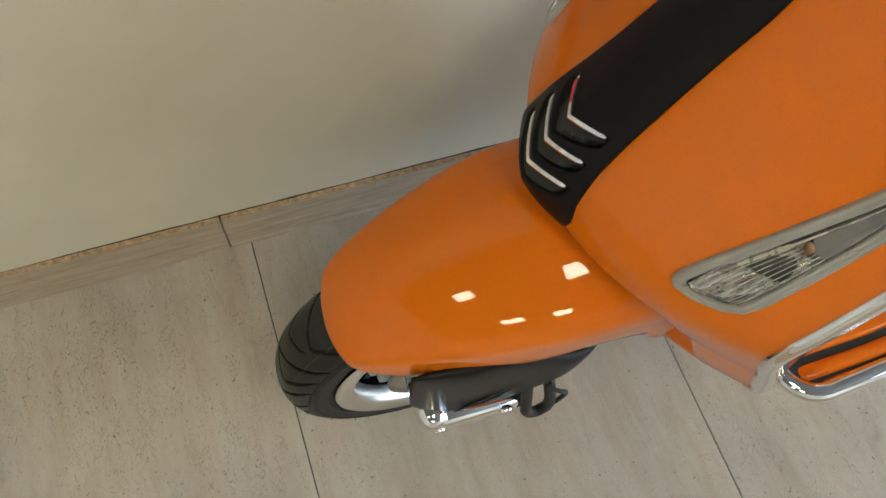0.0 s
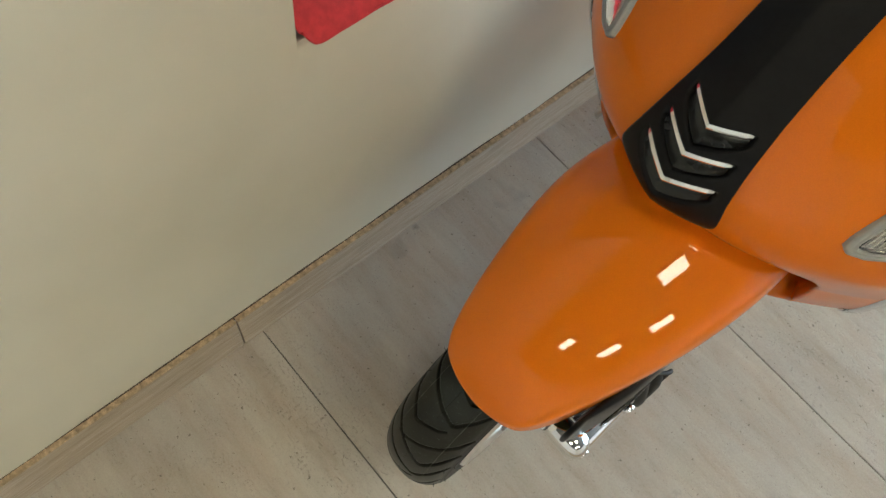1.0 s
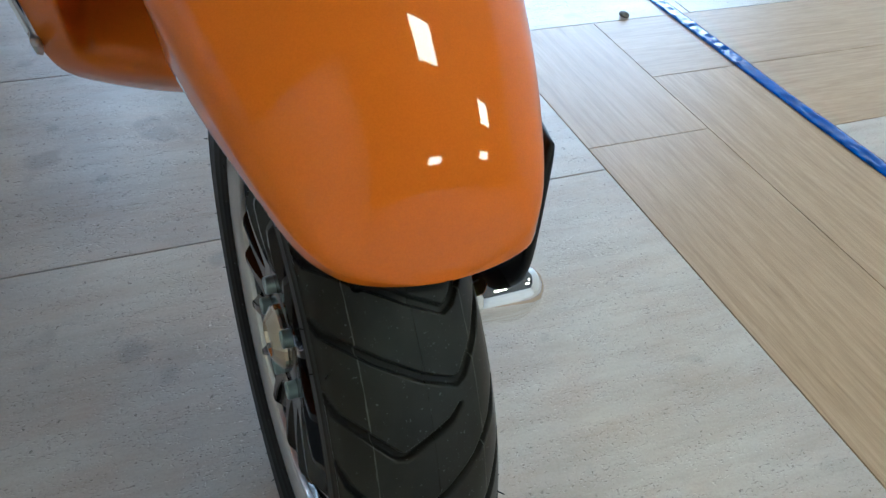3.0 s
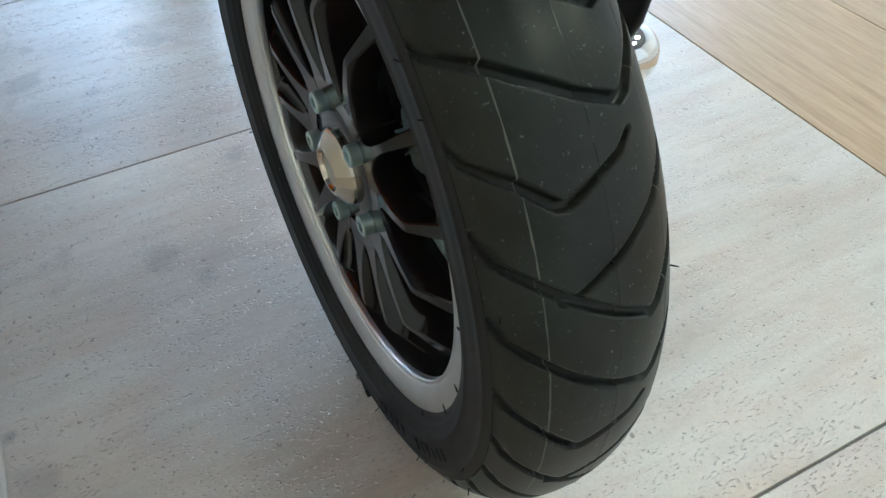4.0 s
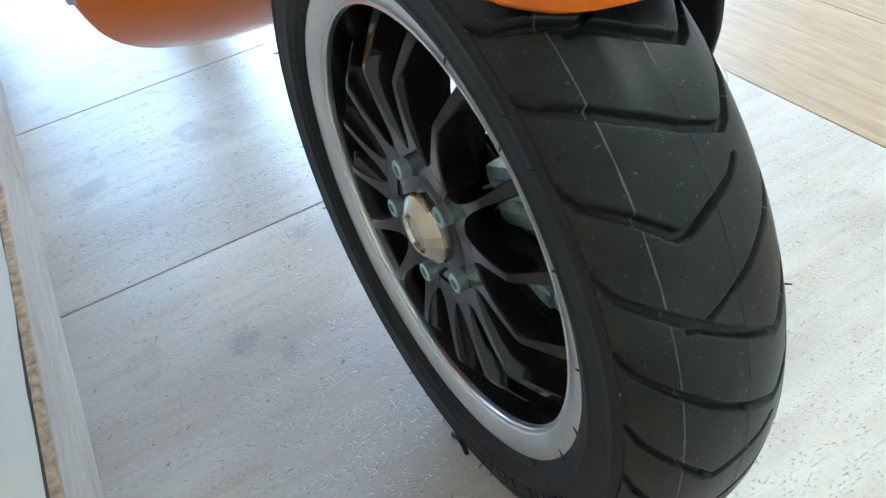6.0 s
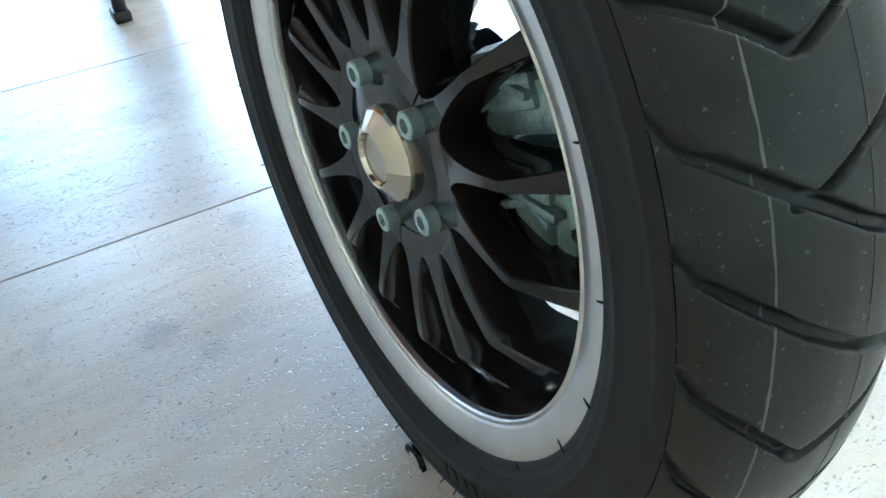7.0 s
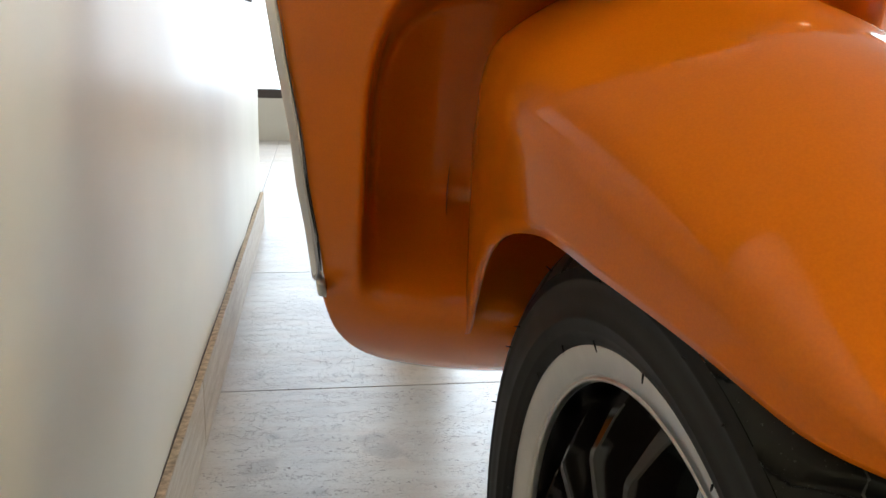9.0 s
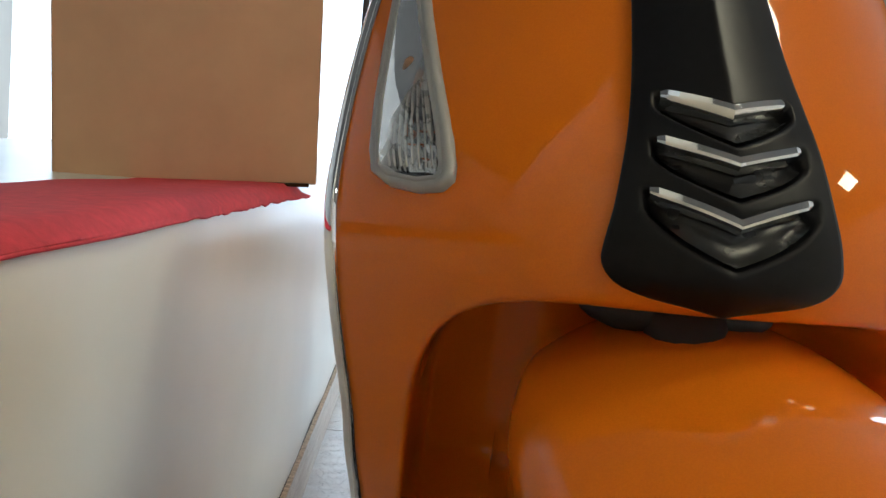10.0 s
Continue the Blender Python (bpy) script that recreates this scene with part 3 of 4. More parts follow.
tagged(part("sidewall_relief", b, sidewall_rubber, wheel, smooth=False), "raised moulded marks on the sidewall", kind="stuff")
b = bmesh.new()
for s in (-1, 1):
    for k in range(44):
        a = 2 * math.pi * (k + rng.uniform(-0.2, 0.2)) / 44
        for x, r, n in ((s * 0.0490, 0.1990, (s * 0.9, 0.4)), (s * 0.0440, 0.2120, (s * 0.6, 0.8))):
            if rng.random() < 0.62:
                continue
            ln = rng.uniform(0.002, 0.0048)
            p0 = Vector((TX + x, r * math.cos(a), WZ + r * math.sin(a)))
            d = Vector((n[0], n[1] * math.cos(a) + rng.uniform(-0.4, 0.4), n[1] * math.sin(a) + rng.uniform(-0.4, 0.4))).normalized()
            pipe(b, [p0 - d * 0.001, p0 + d * ln * 0.6, p0 + d * ln], [0.0005, 0.00045, 0.0003], 5)
for k in range(19):
    a = 2 * math.pi * (k + rng.uniform(-0.15, 0.15)) / 19
    p0 = Vector((TX - 0.0434, 0.1680 * math.cos(a), WZ + 0.1680 * math.sin(a)))
    inward = Vector((0.12, -math.cos(a) + rng.uniform(-0.3, 0.3), -math.sin(a) + rng.uniform(-0.3, 0.3))).normalized()
    ln = rng.uniform(0.003, 0.0065)
    pipe(b, [p0, p0 + inward * ln * 0.6, p0 + inward * ln], [0.00055, 0.0005, 0.0003], 5)
tagged(part("rubber_whisker_fringe", b, sidewall_rubber, wheel), "tiny black moulding whiskers on the tyre", kind="stuff")
for x, high, paint, words in ((-0.0303, 0.0003, mould_line, "thin pale mould line round the tread"), (0.0300, 0.0003, mould_line, "thin pale mould line round the tread"), (0.0003, 0.0002, slot_black, "thin dark seam round the tread")):
    b = bmesh.new()
    turns = np.arange(1401) * 360 / 1400
    rings = []
    for turn, r in zip(turns, tread_radius(np.full(turns.shape, x), turns)):
        a = radians(turn)
        side = 0.0006 + 0.0003 * noise.noise((turn * 0.5, x * 90, 0))
        if paint is slot_black:
            side = 0.0004 if (turn - 155) % CYCLE < 24 else 0.00005
        rings.append([(TX + x + dx, (r + dr) * math.cos(a), WZ + (r + dr) * math.sin(a)) for dx, dr in ((-side, -0.0005), (0.0, high), (side, -0.0005))])
    skin(b, rings, False)
    part("mould_line", b, paint, wheel, words)

# hub, spokes, bolts, cap
b = bmesh.new()
spin(b, [(-0.0376, 0.0), (-0.0378, 0.024), (-0.0380, 0.0465), (-0.036, 0.049), (-0.030, 0.0520), (-0.018, 0.0545), (0.02, 0.052), (0.02, 0.0)], 96, AXLE)
part("hub", b, satin_black, wheel, "satin black wheel hub")

b = bmesh.new()
path = [(0.043, -0.0382, 0.0091, -0.012), (0.0553, -0.0386, 0.01165, -0.012), (0.0560, -0.0388, 0.0104, -0.012), (0.0572, -0.0390, 0.0093, -0.012), (0.0595, -0.0393, 0.0080, -0.012), (0.0635, -0.0399, 0.0064, -0.012), (0.070, -0.0409, 0.0049, -0.012), (0.078, -0.0421, 0.0038, -0.012), (0.090, -0.0435, 0.0028, -0.012), (0.1062, -0.0446, 0.0023, -0.010), (0.1100, -0.0438, 0.0024, -0.008), (0.127, -0.0330, 0.0040, 0.004), (0.1445, -0.0195, 0.0062, 0.014)]
rings = []
for r, front, hw, back in path:
    rings.append([(front, r, -hw), (front, r, hw), (front + 0.0014, r, hw + 0.0008), (back, r, hw + 0.0018), (back, r, -hw - 0.0018), (front + 0.0014, r, -hw - 0.0008)])
skin(b, rings, True, True)
bmesh.ops.recalc_face_normals(b, faces=b.faces)
first = part("spoke", b, satin_black, wheel, "black kinked wheel spoke")
auto(first, 30)
BOLT = [63.3 + 72 * k for k in range(5)]
spokes = [g + d for g in BOLT for d in (4, 27, 50.5)]
for k, g in enumerate(spokes):
    ob = first if k == 0 else first.copy()
    if k:
        scene.collection.objects.link(ob)
    ob.matrix_local = Matrix.Translation(AXLE) @ Matrix.Rotation(radians(g), 4, "X")


def wheel_bolt(angle):
    b = bmesh.new()
    spin(b, [(-0.036, 0.0069), (-0.0450, 0.0069), (-0.0457, 0.0062), (-0.0457, 0.0037), (-0.0425, 0.0037), (-0.0425, 0.0)], 24, (0, 0, 0))
    ob = part("wheel_bolt", b, zinc, wheel, "zinc socket-head bolt")
    auto(ob, 30)
    ob.matrix_local = Matrix.Translation((WX, 0.0424 * math.cos(radians(angle)), WZ + 0.0424 * math.sin(radians(angle))))
    # raised black ring paints the dark hole round the bolt head
    b = bmesh.new()
    spin(b, [(-0.0360, 0.0121), (-0.0388, 0.0121), (-0.0391, 0.0118), (-0.0391, 0.0066)], 28, (0, 0, 0))
    ring = part("bolt_hole_shade", b, slot_black, wheel)
    ring.matrix_local = ob.matrix_local


for g in BOLT:
    wheel_bolt(g)
b = bmesh.new()
spin(b, [(-0.036, 0.0258), (-0.0400, 0.0258), (-0.0420, 0.0254), (-0.0435, 0.0244), (-0.0490, 0.0170), (-0.0500, 0.0152), (-0.0496, 0.0142), (-0.0475, 0.0136), (-0.0460, 0.0133), (-0.0460, 0.0)], 18, AXLE)
cap = part("hub_cap", b, tinted_chrome, wheel, "chrome faceted hub cap, warm reflection put into its colour", smooth=False)

b = bmesh.new()
spin(b, [(-0.0458, 0.0122), (-0.0468, 0.0120), (-0.0472, 0.0110), (-0.0470, 0.0)], 36, AXLE)
part("cap_disc", b, dull_chrome, wheel, "flat centre disc of the hub cap")

# the steering is a little off centre and the scooter leans on its stand
wheel.matrix_local = Matrix.Translation(AXLE) @ Matrix.Rotation(0.026, 4, "Z") @ Matrix.Rotation(0.0167, 4, "Y") @ Matrix.Translation(-Vector(AXLE))

# brake disc and caliper behind the spokes
b = bmesh.new()
spin(b, [(0.046, 0.066), (0.046, 0.100), (0.050, 0.100), (0.050, 0.066), (0.046, 0.066)], 96, AXLE)
part("brake_disc", b, steel, wheel, "steel brake disc")
b = bmesh.new()
add_box(b, WX + 0.014, WX + 0.042, -0.108, -0.060, 0.215, 0.30, bevel=0.006)
caliper = auto(part("brake_caliper", b, caliper_grey, scooter, "grey-green brake caliper"))
for y0, y1, z0, z1, turn in ((-0.104, -0.040, 0.266, 0.306, 24), (-0.116, -0.064, 0.212, 0.262, 6)):
    b = bmesh.new()
    m = Matrix.Translation((0, (y0 + y1) / 2, (z0 + z1) / 2)) @ Matrix.Rotation(radians(-turn), 4, "X") @ Matrix.Translation((0, -(y0 + y1) / 2, -(z0 + z1) / 2))
    add_box(b, WX - 0.013, WX + 0.030, y0, y1, z0, z1, m, bevel=0.007)
    auto(part("caliper_half", b, caliper_grey, caliper))
    b = bmesh.new()
    add_box(b, WX - 0.0165, WX - 0.005, y0 + 0.012, y1 - 0.012, z0 + 0.012, z1 - 0.008, m, bevel=0.004)
    auto(part("piston_boss", b, caliper_grey, caliper))
    for q0, q1, lean in ((0.10, 0.90, 0.0), (0.18, 0.62, 22.0), (0.55, 0.92, -26.0)):
        b = bmesh.new()
        yc, zc = (y0 + y1) / 2, (z0 + z1) / 2
        tilt = m @ Matrix.Translation((0, yc, zc + 0.006)) @ Matrix.Rotation(radians(lean), 4, "X") @ Matrix.Translation((0, -yc, -zc - 0.006))
        add_box(b, WX - 0.0195, WX - 0.010, y0 + (y1 - y0) * q0, y0 + (y1 - y0) * q1, zc + 0.004, zc + 0.0085, tilt, bevel=0.0016)
        auto(part("cast_rib", b, caliper_grey, caliper))
b = bmesh.new()
pipe(b, [(WX - 0.004, -0.106, 0.236), (WX - 0.006, -0.124, 0.238), (WX - 0.006, -0.131, 0.238)], [0.0075, 0.0075, 0.006], 12)
part("bleed_pin", b, hose_black, caliper)

# fender
TOPZ = [(-0.1605, 0.4258), (-0.158, 0.4335), (-0.154, 0.4425), (-0.146, 0.4565), (-0.128, 0.478), (-0.09, 0.506), (-0.04, 0.533), (0.01, 0.554), (0.06, 0.570), (0.10, 0.578), (0.14, 0.582), (0.19, 0.578), (0.24, 0.560)]
LOWZ = [(-0.1605, 0.4252), (-0.14, 0.4262), (-0.10, 0.4315), (-0.05, 0.438), (0.0, 0.4435), (0.03, 0.4435), (0.06, 0.437), (0.09, 0.428), (0.12, 0.418), (0.15, 0.405), (0.18, 0.386), (0.20, 0.370), (0.215, 0.350), (0.226, 0.334), (0.24, 0.325)]
WALL_LIP = [(-0.1605, 0.4252), (-0.1436, 0.4278), (-0.1233, 0.4306), (-0.1065, 0.4352), (-0.086, 0.4408), (-0.0613, 0.4458), (-0.023, 0.4514), (0.0, 0.4548), (0.025, 0.4550), (0.0716, 0.4445), (0.1275, 0.4243), (0.169, 0.3965), (0.205, 0.3585), (0.22, 0.340), (0.24, 0.325)]
WIDE = [(-0.1605, 0.002), (-0.1595, 0.014), (-0.1575, 0.025), (-0.153, 0.040), (-0.146, 0.0525), (-0.128, 0.065), (-0.09, 0.080), (-0.04, 0.095), (0.01, 0.108), (0.06, 0.117), (0.12, 0.123), (0.24, 0.124)]
NARROW = [(-0.1605, 0.002), (-0.1595, 0.018), (-0.1575, 0.031), (-0.153, 0.047), (-0.146, 0.0595), (-0.128, 0.0725), (-0.09, 0.087), (-0.04, 0.1005), (0.01, 0.1115), (0.06, 0.1175), (0.10, 0.117), (0.14, 0.112), (0.19, 0.102), (0.24, 0.093)]
TUCK = ([(-0.1595, 0.2), (-0.153, 0.14), (-0.128, 0.103), (-0.09, 0.09), (-0.04, 0.075), (0.03, 0.075), (0.10, 0.12), (0.14, 0.10), (0.20, 0.04), (0.24, 0.0)], [(-0.158, 0.0), (-0.05, 0.02), (0.03, 0.05), (0.10, 0.10), (0.20, 0.17), (0.24, 0.18)])


def fender_half(y, right):
    """Section of the fender from its crest to its lower edge, on the wall side or the room side."""
    wide, k = table(y, WIDE if right else NARROW), table(y, TUCK[right])
    top, low = table(y, TOPZ), table(y, LOWZ) - 0.013 * step(-0.158, -0.08, y) * step(0.12, 0.04, y) if right else table(y, WALL_LIP)
    dome = min(0.40 * table(y, WIDE), 0.45 * (top - table(y, LOWZ)))
    pts = [(wide * u, top - dome * u * u) for u in (0.0, 0.12, 0.24, 0.36, 0.48, 0.59, 0.69, 0.78)]
    p0, p1 = (wide * 0.86, top - 0.74 * dome), (wide, top - 0.985 * dome)
    p2 = (wide * (1 - 0.12 * k), top - dome - 0.30 * (top - dome - low))
    for i in range(9):
        q = i / 8
        pts.append(tuple((1 - q) ** 2 * c0 + 2 * q * (1 - q) * c1 + q * q * c2 for c0, c1, c2 in zip(p0, p1, p2)))
    for i in range(1, 7):
        q = i / 6
        pts.append((p2[0] + (wide * (1 - k) - p2[0]) * q, p2[1] + (low - p2[1]) * q))
    return pts


b = bmesh.new()
rings = []
for k in range(73):
    y = -0.1605 + 0.4005 * (k / 72) ** 1.7
    ring = [(FX + x, y, z) for x, z in reversed(fender_half(y, True))] + [(FX - x, y, z) for x, z in fender_half(y, False)[1:]]
    rings.append(ring)
skin(b, rings, False)
bmesh.ops.recalc_face_normals(b, faces=b.faces)
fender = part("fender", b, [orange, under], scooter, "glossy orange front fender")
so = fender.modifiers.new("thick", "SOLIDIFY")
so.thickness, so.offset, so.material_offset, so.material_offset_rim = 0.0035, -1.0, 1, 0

# leg shield
OUT = [(0.216, 0.030), (0.221, 0.060), (0.231, 0.085), (0.241, 0.107), (0.264, 0.145), (0.296, 0.172), (0.336, 0.186), (0.360, 0.190), (0.403, 0.195), (0.441, 0.201), (0.476, 0.2045), (0.532, 0.2135), (0.617, 0.2235), (0.671, 0.223), (0.747, 0.217), (0.85, 0.20), (1.0, 0.18)]
MID = [(0.216, 0.440), (0.222, 0.414), (0.245, 0.355), (0.273, 0.295), (0.305, 0.245), (0.33, 0.217), (0.37, 0.190), (0.44, 0.152), (0.50, 0.127), (0.56, 0.104), (0.60, 0.094), (0.63, 0.099), (0.66, 0.113), (0.74, 0.152), (0.85, 0.206), (1.0, 0.28)]

RIGHT = [(0.216, 0.030), (0.221, 0.060), (0.231, 0.085), (0.25, 0.105), (0.285, 0.122), (0.316, 0.138), (0.345, 0.157), (0.372, 0.170), (0.379, 0.178), (0.3820, 0.200), (0.386, 0.213), (0.394, 0.219), (0.44, 0.221), (0.532, 0.222), (0.617, 0.2245), (0.671, 0.223), (0.747, 0.217), (0.85, 0.20), (1.0, 0.18)]


def edge(s, z):
    """Half width of the shield on the wall side (-1) and the room side (1)."""
    return table(z, OUT) - 0.0093 if s < 0 else table(z, RIGHT) + 0.0093


NOSE = [(0.50, 0.0), (0.54, 0.009), (0.56, 0.0135), (0.60, 0.0235), (0.616, 0.0275), (0.646, 0.0335), (0.676, 0.0345), (0.70, 0.029), (0.74, 0.0175), (0.82, 0.0)]


def shield_y(d, z):
    y = table(z, MID) + (2.3 + 4.0 * max(0, min(0.2, z - 0.63))) * (d - 0.0093) ** 2
    y -= table(z, NOSE) * max(0.0, 1 - (abs(d) / 0.26) ** 4)
    q = (abs(d - 0.0093) / 0.158) ** 5 + (max(0, z - 0.42) / 0.166) ** 5
    hollow = (1 - step(0.58, 1.2, q)) * step(0.335, 0.43, z)
    return y + 0.135 * hollow


b = bmesh.new()
rings = []
zs = [0.216, 0.2175, 0.220, 0.2235, 0.228, 0.234, 0.241, 0.249, 0.257, 0.266, 0.275, 0.284, 0.293, 0.302, 0.311, 0.320, 0.328] + [0.336 + 0.006 * k for k in range(6)] + [0.3705 + 0.003 * k for k in range(10)] + [0.4025 + 0.003 * k for k in range(66)] + [0.60 + 0.02 * k for k in range(21)]
for z in zs:
    rings.append([(CX + d, shield_y(d, z), z) for d in ((edge(1, z) if i > 90 else edge(-1, z)) * (-1 + 2 * i / 180) for i in range(181))])
skin(b, rings, False)
bmesh.ops.recalc_face_normals(b, faces=b.faces)
shield = part("leg_shield", b, orange, scooter, "glossy orange leg shield")
so = shield.modifiers.new("thick", "SOLIDIFY")
so.thickness, so.offset = 0.005, -1.0


def shield_normal(d, z):
    e = 0.003
    a = Vector((2 * e, shield_y(d + e, z) - shield_y(d - e, z), 0))
    c = Vector((0, shield_y(d, z + e) - shield_y(d, z - e), 2 * e))
    n = a.cross(c).normalized()
    return n if n.y < 0 else -n


def on_shield(d, z, off):
    return Vector((CX + d, shield_y(d, z), z)) + shield_normal(d, z) * off


# bright trim along both edges of the shield
for s in (-1, 1):
    b = bmesh.new()
    rings = []
    for k in range(61):
        z = (0.36 if s < 0 else 0.385) + 0.615 * k / 60
        w = edge(s, z)
        d = s * w
        p = Vector((CX + d, shield_y(d, z), z))
        rings.append([p + Vector((s * -0.0035, -0.003 + 2.3 * 2 * w * -0.0035, 0)), p + Vector((s * 0.004, -0.002, 0)), p + Vector((s * 0.006, 0.006, 0)), p + Vector((s * 0.006, 0.024, 0)), p + Vector((s * -0.004, 0.024, 0))])
    skin(b, rings, True, True)
    part("edge_trim", b, chrome, scooter, "bright metal edge trim")
    if s > 0:
        continue
    b = bmesh.new()
    rings = []
    for k in range(8):
        z = (0.351 if s < 0 else 0.382) + 0.012 * k / 7
        w = edge(s, z)
        p = Vector((CX + s * w, shield_y(w, z), z))
        rings.append([p + Vector((s * -0.0035, -0.006, 0)), p + Vector((s * 0.002, -0.002, 0)), p + Vector((s * 0.003, 0.004, 0)), p + Vector((s * 0.003, 0.018, 0)), p + Vector((s * -0.004, 0.018, 0))])
    skin(b, rings, True, True)
    part("trim_end", b, dull_chrome, scooter, "dull metal trim end")

# black centre panel with three chrome chevrons
TIE = [(0.596, 0.012), (0.599, 0.032), (0.604, 0.049), (0.6115, 0.0585), (0.620, 0.0610), (0.646, 0.0560), (0.686, 0.0490), (0.73, 0.0430), (0.80, 0.0390), (1.0, 0.0390)]
SLOTS = [(0.6355, 0.0400, 0.34, 0.0165), (0.6625, 0.0360, 0.34, 0.0145), (0.6865, 0.0322, 0.38, 0.0125)]  # height, half length, rise, depth of the dish


def tie_off(d, z):
    w = table(z, TIE)
    q = min(1, abs(d) / w)
    off = 0.005 + 0.013 * (1 - q ** 1.18)
    off *= step(0.582, 0.614, z) * 0.75 + 0.25
    for zc, hl, rise, dish in SLOTS:
        if abs(d) < hl + 0.004:
            dz = z - (zc + rise * abs(d)) + 0.004
            deep = dish * max(0.0, 1 - (d / (hl + 0.004)) ** 2) ** 0.5
            off -= 0.009 * step(-deep, -deep * 0.6, dz) * step(0.0075, 0.004, dz) * step(hl + 0.004, hl, abs(d))
    return off


b = bmesh.new()
rings = []
zs = [0.596 + 0.0012 * k for k in range(101)] + [0.718 + 0.012 * k for k in range(24)]
for z in zs:
    w = table(z, TIE)
    ring = [on_shield(-w, z, -0.004)]
    ring += [on_shield(d, z, tie_off(d, z)) for d in (w * (-1 + 2 * i / 52) for i in range(53))]
    ring.append(on_shield(w, z, -0.004))
    rings.append(ring)
skin(b, rings, False)
first_ring = [v for v in b.verts][:55]
b.faces.new(list(reversed(first_ring)))
bmesh.ops.recalc_face_normals(b, faces=b.faces)
panel = part("centre_panel", b, black_plastic, scooter, "satin black centre panel")


def bar_face(d, z):
    return 0.005 + 0.013 * (1 - min(1, abs(d) / table(z, TIE)) ** 1.18)


for zc, hl, rise, dish in SLOTS:
    b = bmesh.new()
    rows = []
    for i in range(25):
        d = hl * 0.985 * (-1 + 2 * i / 24)
        deep = dish * max(0.0, 1 - (d / (hl + 0.004)) ** 2) ** 0.5
        top = zc + rise * abs(d) - 0.002
        rows.append([on_shield(d, z, bar_face(d, z) - 0.0085 + 0.006 * q * q) for q, z in ((q, top - deep * 0.86 * q) for q in (0, 0.2, 0.4, 0.6, 0.8, 1))])
    skin(b, rows, False)
    bmesh.ops.recalc_face_normals(b, faces=b.faces)
    part("dish", b, slot_black, panel, "gloss black dish below the chrome bar")
    b = bmesh.new()
    rings = []
    for i in range(41):
        d = hl * (-1 + 2 * i / 40)
        z = zc + rise * abs(d) + 0.0015
        sc = 0.6 + 0.4 * step(0, 0.10, 1 - abs(d) / hl)
        c = on_shield(d, z, bar_face(d, z) - 0.002)
        n = shield_normal(d, z)
        up = Vector((0, 0.42, 0.9)).normalized()
        rings.append([c + (up * p + n * q) * sc for p, q in ((0.0036, -0.0030), (0.0034, 0.0012), (0.0026, 0.0028), (-0.0012, 0.0034), (-0.0026, 0.0026), (-0.0046, -0.0012), (-0.0044, -0.0050), (0.0030, -0.0055))])
    skin(b, rings, True, True)
    auto(part("chrome_bar", b, chrome, panel, "chrome chevron bar"), 14)

# turn signals in the leg shield
SIGNAL = [(0.149, 0.643), (0.1495, 0.635), (0.155, 0.629), (0.168, 0.6265), (0.186, 0.6285), (0.1965, 0.635), (0.1995, 0.648), (0.2005, 0.68), (0.1995, 0.72), (0.197, 0.76), (0.193, 0.80), (0.189, 0.818), (0.185, 0.822), (0.181, 0.816), (0.177, 0.79), (0.170, 0.745), (0.161, 0.70), (0.152, 0.66)]


def shrink(pts, by):
    out = []
    n = len(pts)
    for i in range(n):
        a, p, c = Vector(pts[i - 1]), Vector(pts[i]), Vector(pts[(i + 1) % n])
        t = (c - a).normalized()
        out.append(tuple(p + Vector((-t.y, t.x)) * by))
    return out


